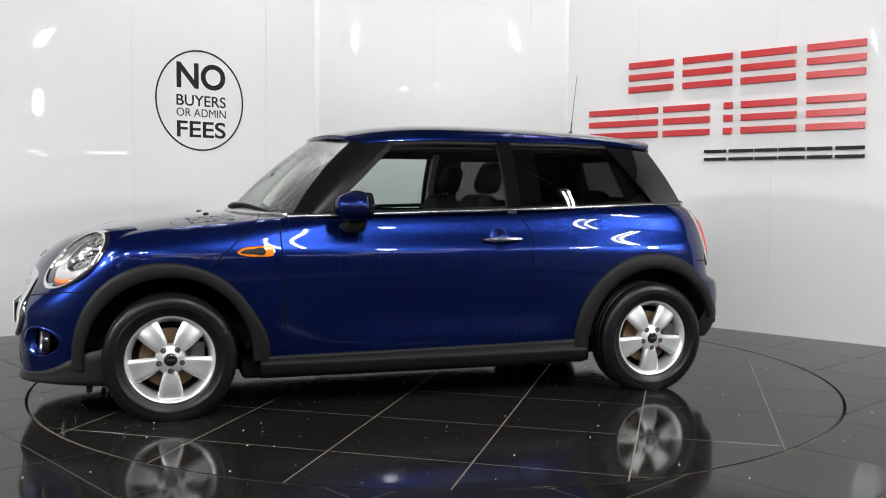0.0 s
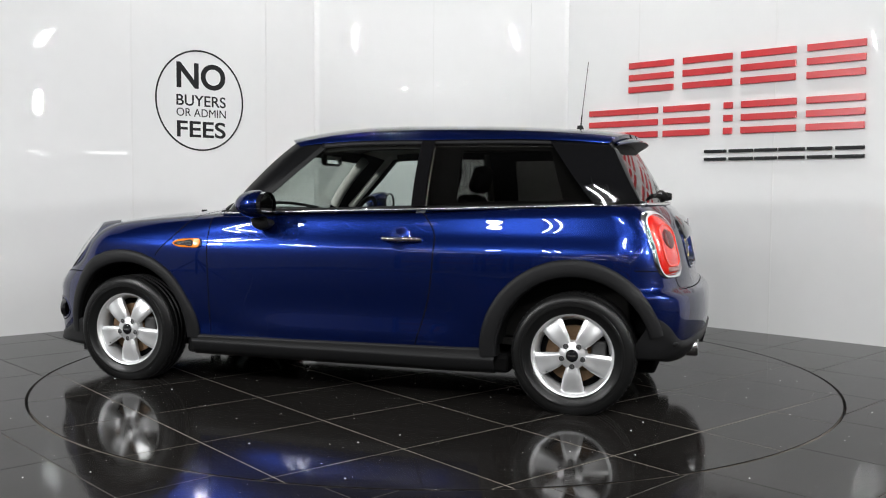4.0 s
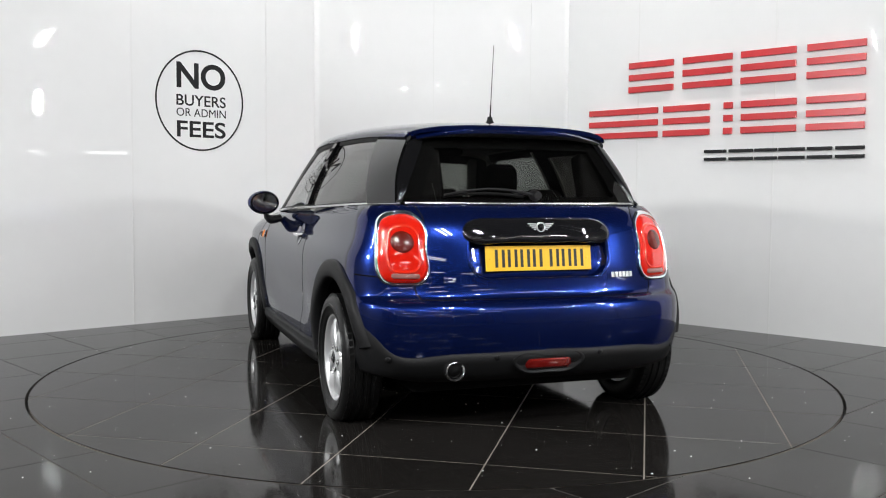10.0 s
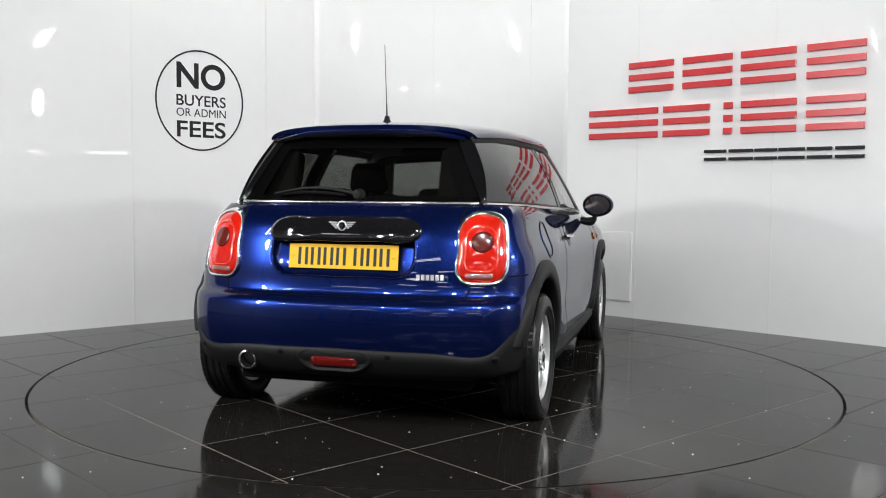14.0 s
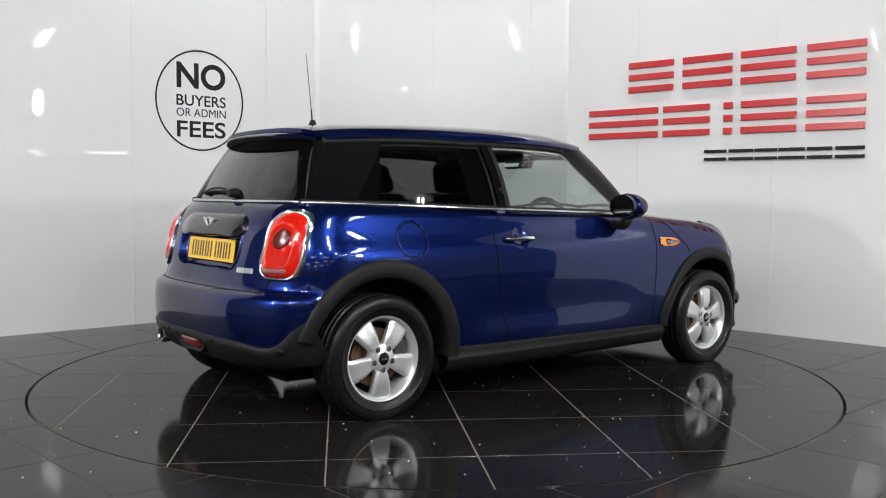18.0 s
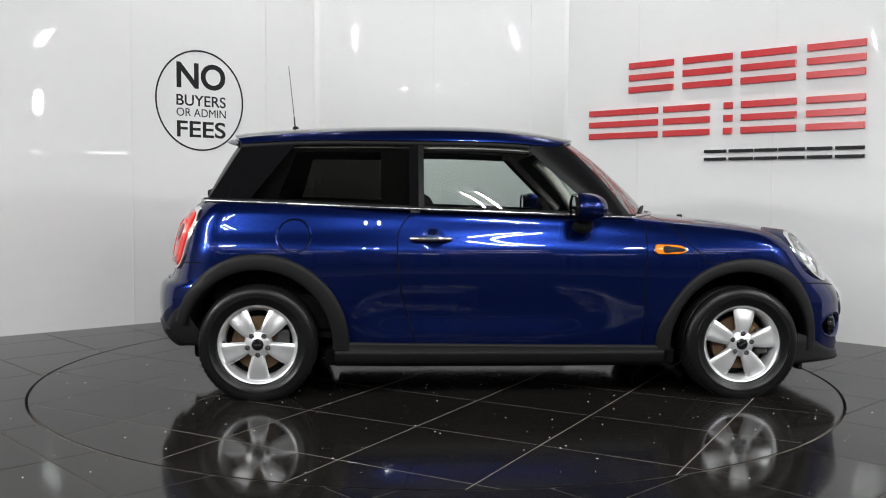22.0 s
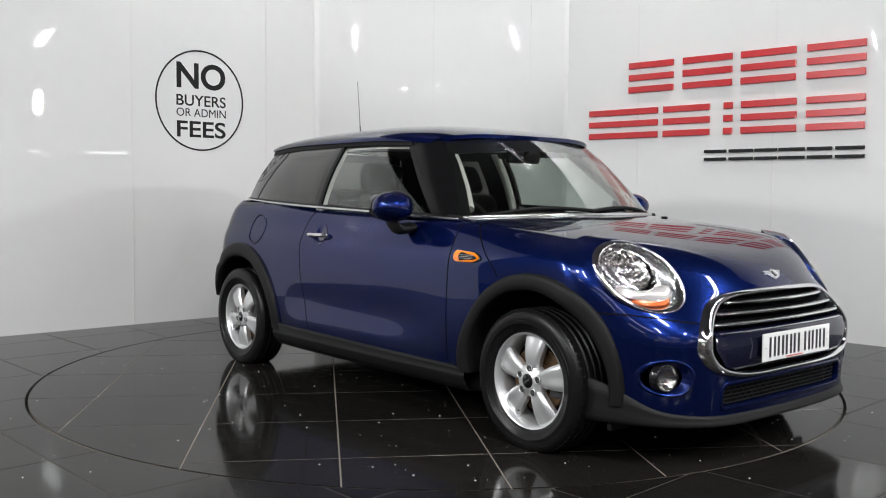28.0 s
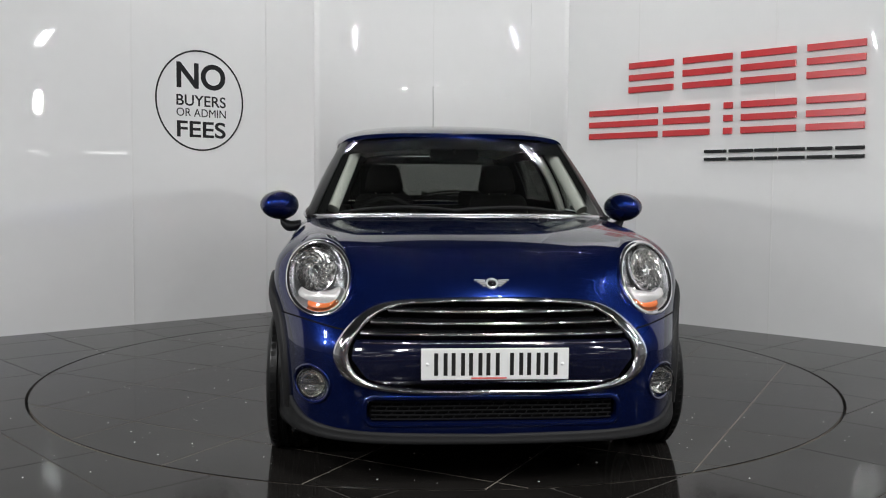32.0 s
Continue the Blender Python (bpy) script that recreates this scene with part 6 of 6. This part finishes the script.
car_bm("cabin_floor", bm_box(-1.5, 0.9, -0.70, 0.70, 0.30, 0.33), M_CABIN, None, smooth=False)
for sgn in (1, -1):
    y0, y1 = sorted((0.66 * sgn, 0.73 * sgn))
    rbox("door_card", (-0.50, 0.70, y0, y1, 0.33, 0.945), M_CABIN, 0.02)
    y0, y1 = sorted((0.56 * sgn, 0.66 * sgn))
    rbox("rear_side_trim", (-1.50, -0.50, y0, y1, 0.33, 0.975), M_CABIN, 0.02)
    # inner pillar trims
    k = np.linspace(0, 1, 16)
    x = 0.50 - 0.36 * k
    P = at_glass(x, 0.96 + 0.34 * k, sgn, -0.03)
    tube("pillar_trim", P + [0.05, 0, 0], 0.022, M_LINING, n=8)
    P = at_glass(-0.455 + 0 * k, 0.95 + 0.36 * k, sgn, -0.035)
    tube("pillar_trim", P, 0.026, M_LINING, n=8)
    kz = np.linspace(0.985, 1.275, 16)
    P = wind(sgn * 0.885 * wind_half(kz), kz) + [-0.055, 0, -0.01]
    tube("pillar_trim", P, 0.032, M_LINING, n=10)
    # front seats
    yc = 0.345 * sgn
    seat = rbox("front_seat", (-0.32, 0.22, yc - 0.25, yc + 0.25, 0.40, 0.56), M_CLOTH, 0.06, None, "black cloth front seat")
    m = lean(-0.27, 0.52, -19)
    rbox("backrest", (-0.33, -0.19, yc - 0.24, yc + 0.24, 0.50, 1.07), M_CLOTH, 0.06, seat, "", m, 0.30)
    rbox("headrest", (-0.315, -0.215, yc - 0.125, yc + 0.125, 1.085, 1.262), M_CLOTH, 0.048, seat, "", m, 0.30)
    for dy in (-0.05, 0.05):
        rbox("headrest_post", (-0.272, -0.260, yc + dy - 0.006, yc + dy + 0.006, 1.04, 1.11), M_CHROME, 0.002, seat, "", m)
    # rear seats
    yc = 0.28 * sgn
    seat = rbox("rear_seat", (-1.00, -0.55, yc - 0.26, yc + 0.26, 0.42, 0.56), M_CLOTH, 0.06, None, "black cloth rear seat")
    m = lean(-0.98, 0.5, -20)
    rbox("backrest", (-1.04, -0.92, yc - 0.26, yc + 0.26, 0.50, 0.99), M_CLOTH, 0.05, seat, "", m, 0.05)
    rbox("headrest", (-1.03, -0.94, yc - 0.11, yc + 0.11, 0.99, 1.11), M_CLOTH, 0.04, seat, "", m, 0.1)
for sgn in (1, -1):
    # trims round the side glass, inside
    sheet("rear_glass_trim", side_pane((-0.47, -0.47), (-0.632, -0.632), -0.05, 1.0, m=6, sgn=sgn, lift=-0.045), M_CABIN, thick=0.01)
    sheet("rear_glass_trim", side_pane((-0.63, -0.63), (-1.40, -1.30), 0.84, 1.0, n=5, sgn=sgn, lift=-0.045), M_CABIN, thick=0.01)
    sheet("rear_glass_trim", side_pane((-0.63, -0.63), (-1.40, -1.30), -0.08, 0.07, n=5, sgn=sgn, lift=-0.045), M_CABIN, thick=0.01)
    sheet("rear_glass_trim", side_pane((-1.17, -1.065), (-1.45, -1.32), -0.05, 1.0, m=8, sgn=sgn, lift=-0.045), M_CABIN, thick=0.01)
    sheet("roof_rail_trim", side_pane((0.21, 0.15), (-0.47, -0.47), 0.88, 1.0, n=5, sgn=sgn, lift=-0.040), M_CABIN, thick=0.01)
rbox("parcel_shelf", (-1.60, -1.15, -0.55, 0.55, 0.955, 0.975), M_CABIN, 0.006)
bm = bm_box(0.42, 0.84, -0.68, 0.68, 0.62, 0.945, 0.05, segments=4)
for v in bm.verts:
    if v.co.z > 0.8:
        v.co.z -= 0.05 * max(0, (v.co.x - 0.55)) / 0.3
    if v.co.x > 0.6:
        v.co.x -= 0.30 * (v.co.y / 0.68) ** 2
dash = car_bm("dashboard", bm, M_CABIN, None, "charcoal dashboard")
hv, hf = revolve([(0.0, 0.012), (0.09, 0.010), (0.10, 0.0), (0.10, -0.04)], 36, axis="x")
mend(car_part("dash_dial", [(0.425 - x, y, z + 0.80) for x, y, z in hv], hf, M_GLOSSBLACK, dash))
# steering wheel, right-hand drive
wheel_m = Matrix.Translation((0.33, -0.345, 0.86)) @ Matrix.Rotation(radians(-24), 4, "Y")
rv, rfz = [], []
for i in range(40):
    a = 2 * math.pi * i / 40
    for j in range(10):
        b = 2 * math.pi * j / 10
        r = 0.178 + 0.015 * math.cos(b)
        rv.append(wheel_m @ Vector((0.015 * math.sin(b), r * math.cos(a), r * math.sin(a))))
for i in range(40):
    for j in range(10):
        rfz.append((i * 10 + j, i * 10 + (j + 1) % 10, ((i + 1) % 40) * 10 + (j + 1) % 10, ((i + 1) % 40) * 10 + j))
steer = mend(car_part("steering_wheel", [tuple(v) for v in rv], rfz, M_CABIN, None, "black steering wheel"))
bm = bm_box(-0.03, 0.02, -0.065, 0.065, -0.06, 0.06, 0.02)
for q in ((-0.17, -0.05, -0.02, 0.02), (0.05, 0.17, -0.02, 0.02), (-0.02, 0.02, -0.17, -0.05)):
    bm_box(-0.006, 0.006, q[0], q[1], q[2], q[3], 0.003, bm)
bmesh.ops.transform(bm, matrix=wheel_m, verts=bm.verts)
car_bm("steering_boss", bm, M_CABIN, steer)
bm = bm_box(0.36, 0.395, -0.125, 0.125, 1.215, 1.285, 0.022, segments=4)
mir = car_bm("cabin_mirror", bm, M_CABIN, None, "black rear-view mirror")
car_bm("cabin_mirror_glass", bm_box(0.357, 0.361, -0.110, 0.110, 1.226, 1.274, 0.002), M_CHROME, mir)
tube("mirror_stem", [(0.39, 0, 1.26), (0.43, 0, 1.30), (0.47, 0, 1.32)], 0.012, M_CABIN, mir)

# dark borders printed on the glass, and the trims round the rear screen
z = np.linspace(1.275, 1.345, 6)[:, None]
u = np.linspace(-1, 1, 41)[None, :]
sheet("windscreen_border", wind(u * wind_half(z), z - 0.030 * u ** 2) + [-0.007, 0, -0.002], M_UNDER)
for sgn in (1, -1):
    z = np.linspace(0.945, 1.345, 30)[:, None]
    u = np.linspace(0.93, 1.0, 4)[None, :] * sgn
    sheet("windscreen_border", wind(u * wind_half(z), z - 0.030 * u ** 2) + [-0.007, 0, -0.002], M_UNDER)
    z = np.linspace(1.010, 1.315, 24)[:, None]
    u = np.linspace(0.86, 1.0, 5)[None, :] * sgn
    sheet("rear_window_border", rear_glass(u * rear_half(z), z, -0.006), M_UNDER)
    rbox("tailgate_side_trim", (-1.50, -1.40, min(0.36 * sgn, 0.50 * sgn), max(0.36 * sgn, 0.50 * sgn), 1.0, 1.30), M_CABIN, 0.02, m=lean(-1.55, 1.0, 20))
for z0, z1 in ((1.262, 1.315), (1.010, 1.040)):
    z = np.linspace(z0, z1, 5)[:, None]
    u = np.linspace(-1, 1, 35)[None, :]
    sheet("rear_window_border", rear_glass(u * rear_half(z), z, -0.006), M_UNDER)
for sgn in (1, -1):
    rbox("sun_visor", (0.16, 0.36, min(0.06 * sgn, 0.46 * sgn), max(0.06 * sgn, 0.46 * sgn), 1.305, 1.322), M_CABIN, 0.006, m=lean(0.36, 1.30, 12))

# ---- what moves ----
def motions():
    rows = []
    slip = {10: 0.4, 11: 0.3, 12: 0.2, 28: -0.18, 29: -0.2, 30: -0.36, 31: -0.62, 32: 0.08}   # small unevenness of the drive
    for k in range(33):
        t = float(k)
        rows.append((t, pose(0, 0, 0, 0, 0, TURN_START + TURN_RATE * t + TURN_BEND * (t - 16) ** 2 + slip.get(k, 0.0))))
    walk(turntable, rows)
    walk(car, rows)


motions()
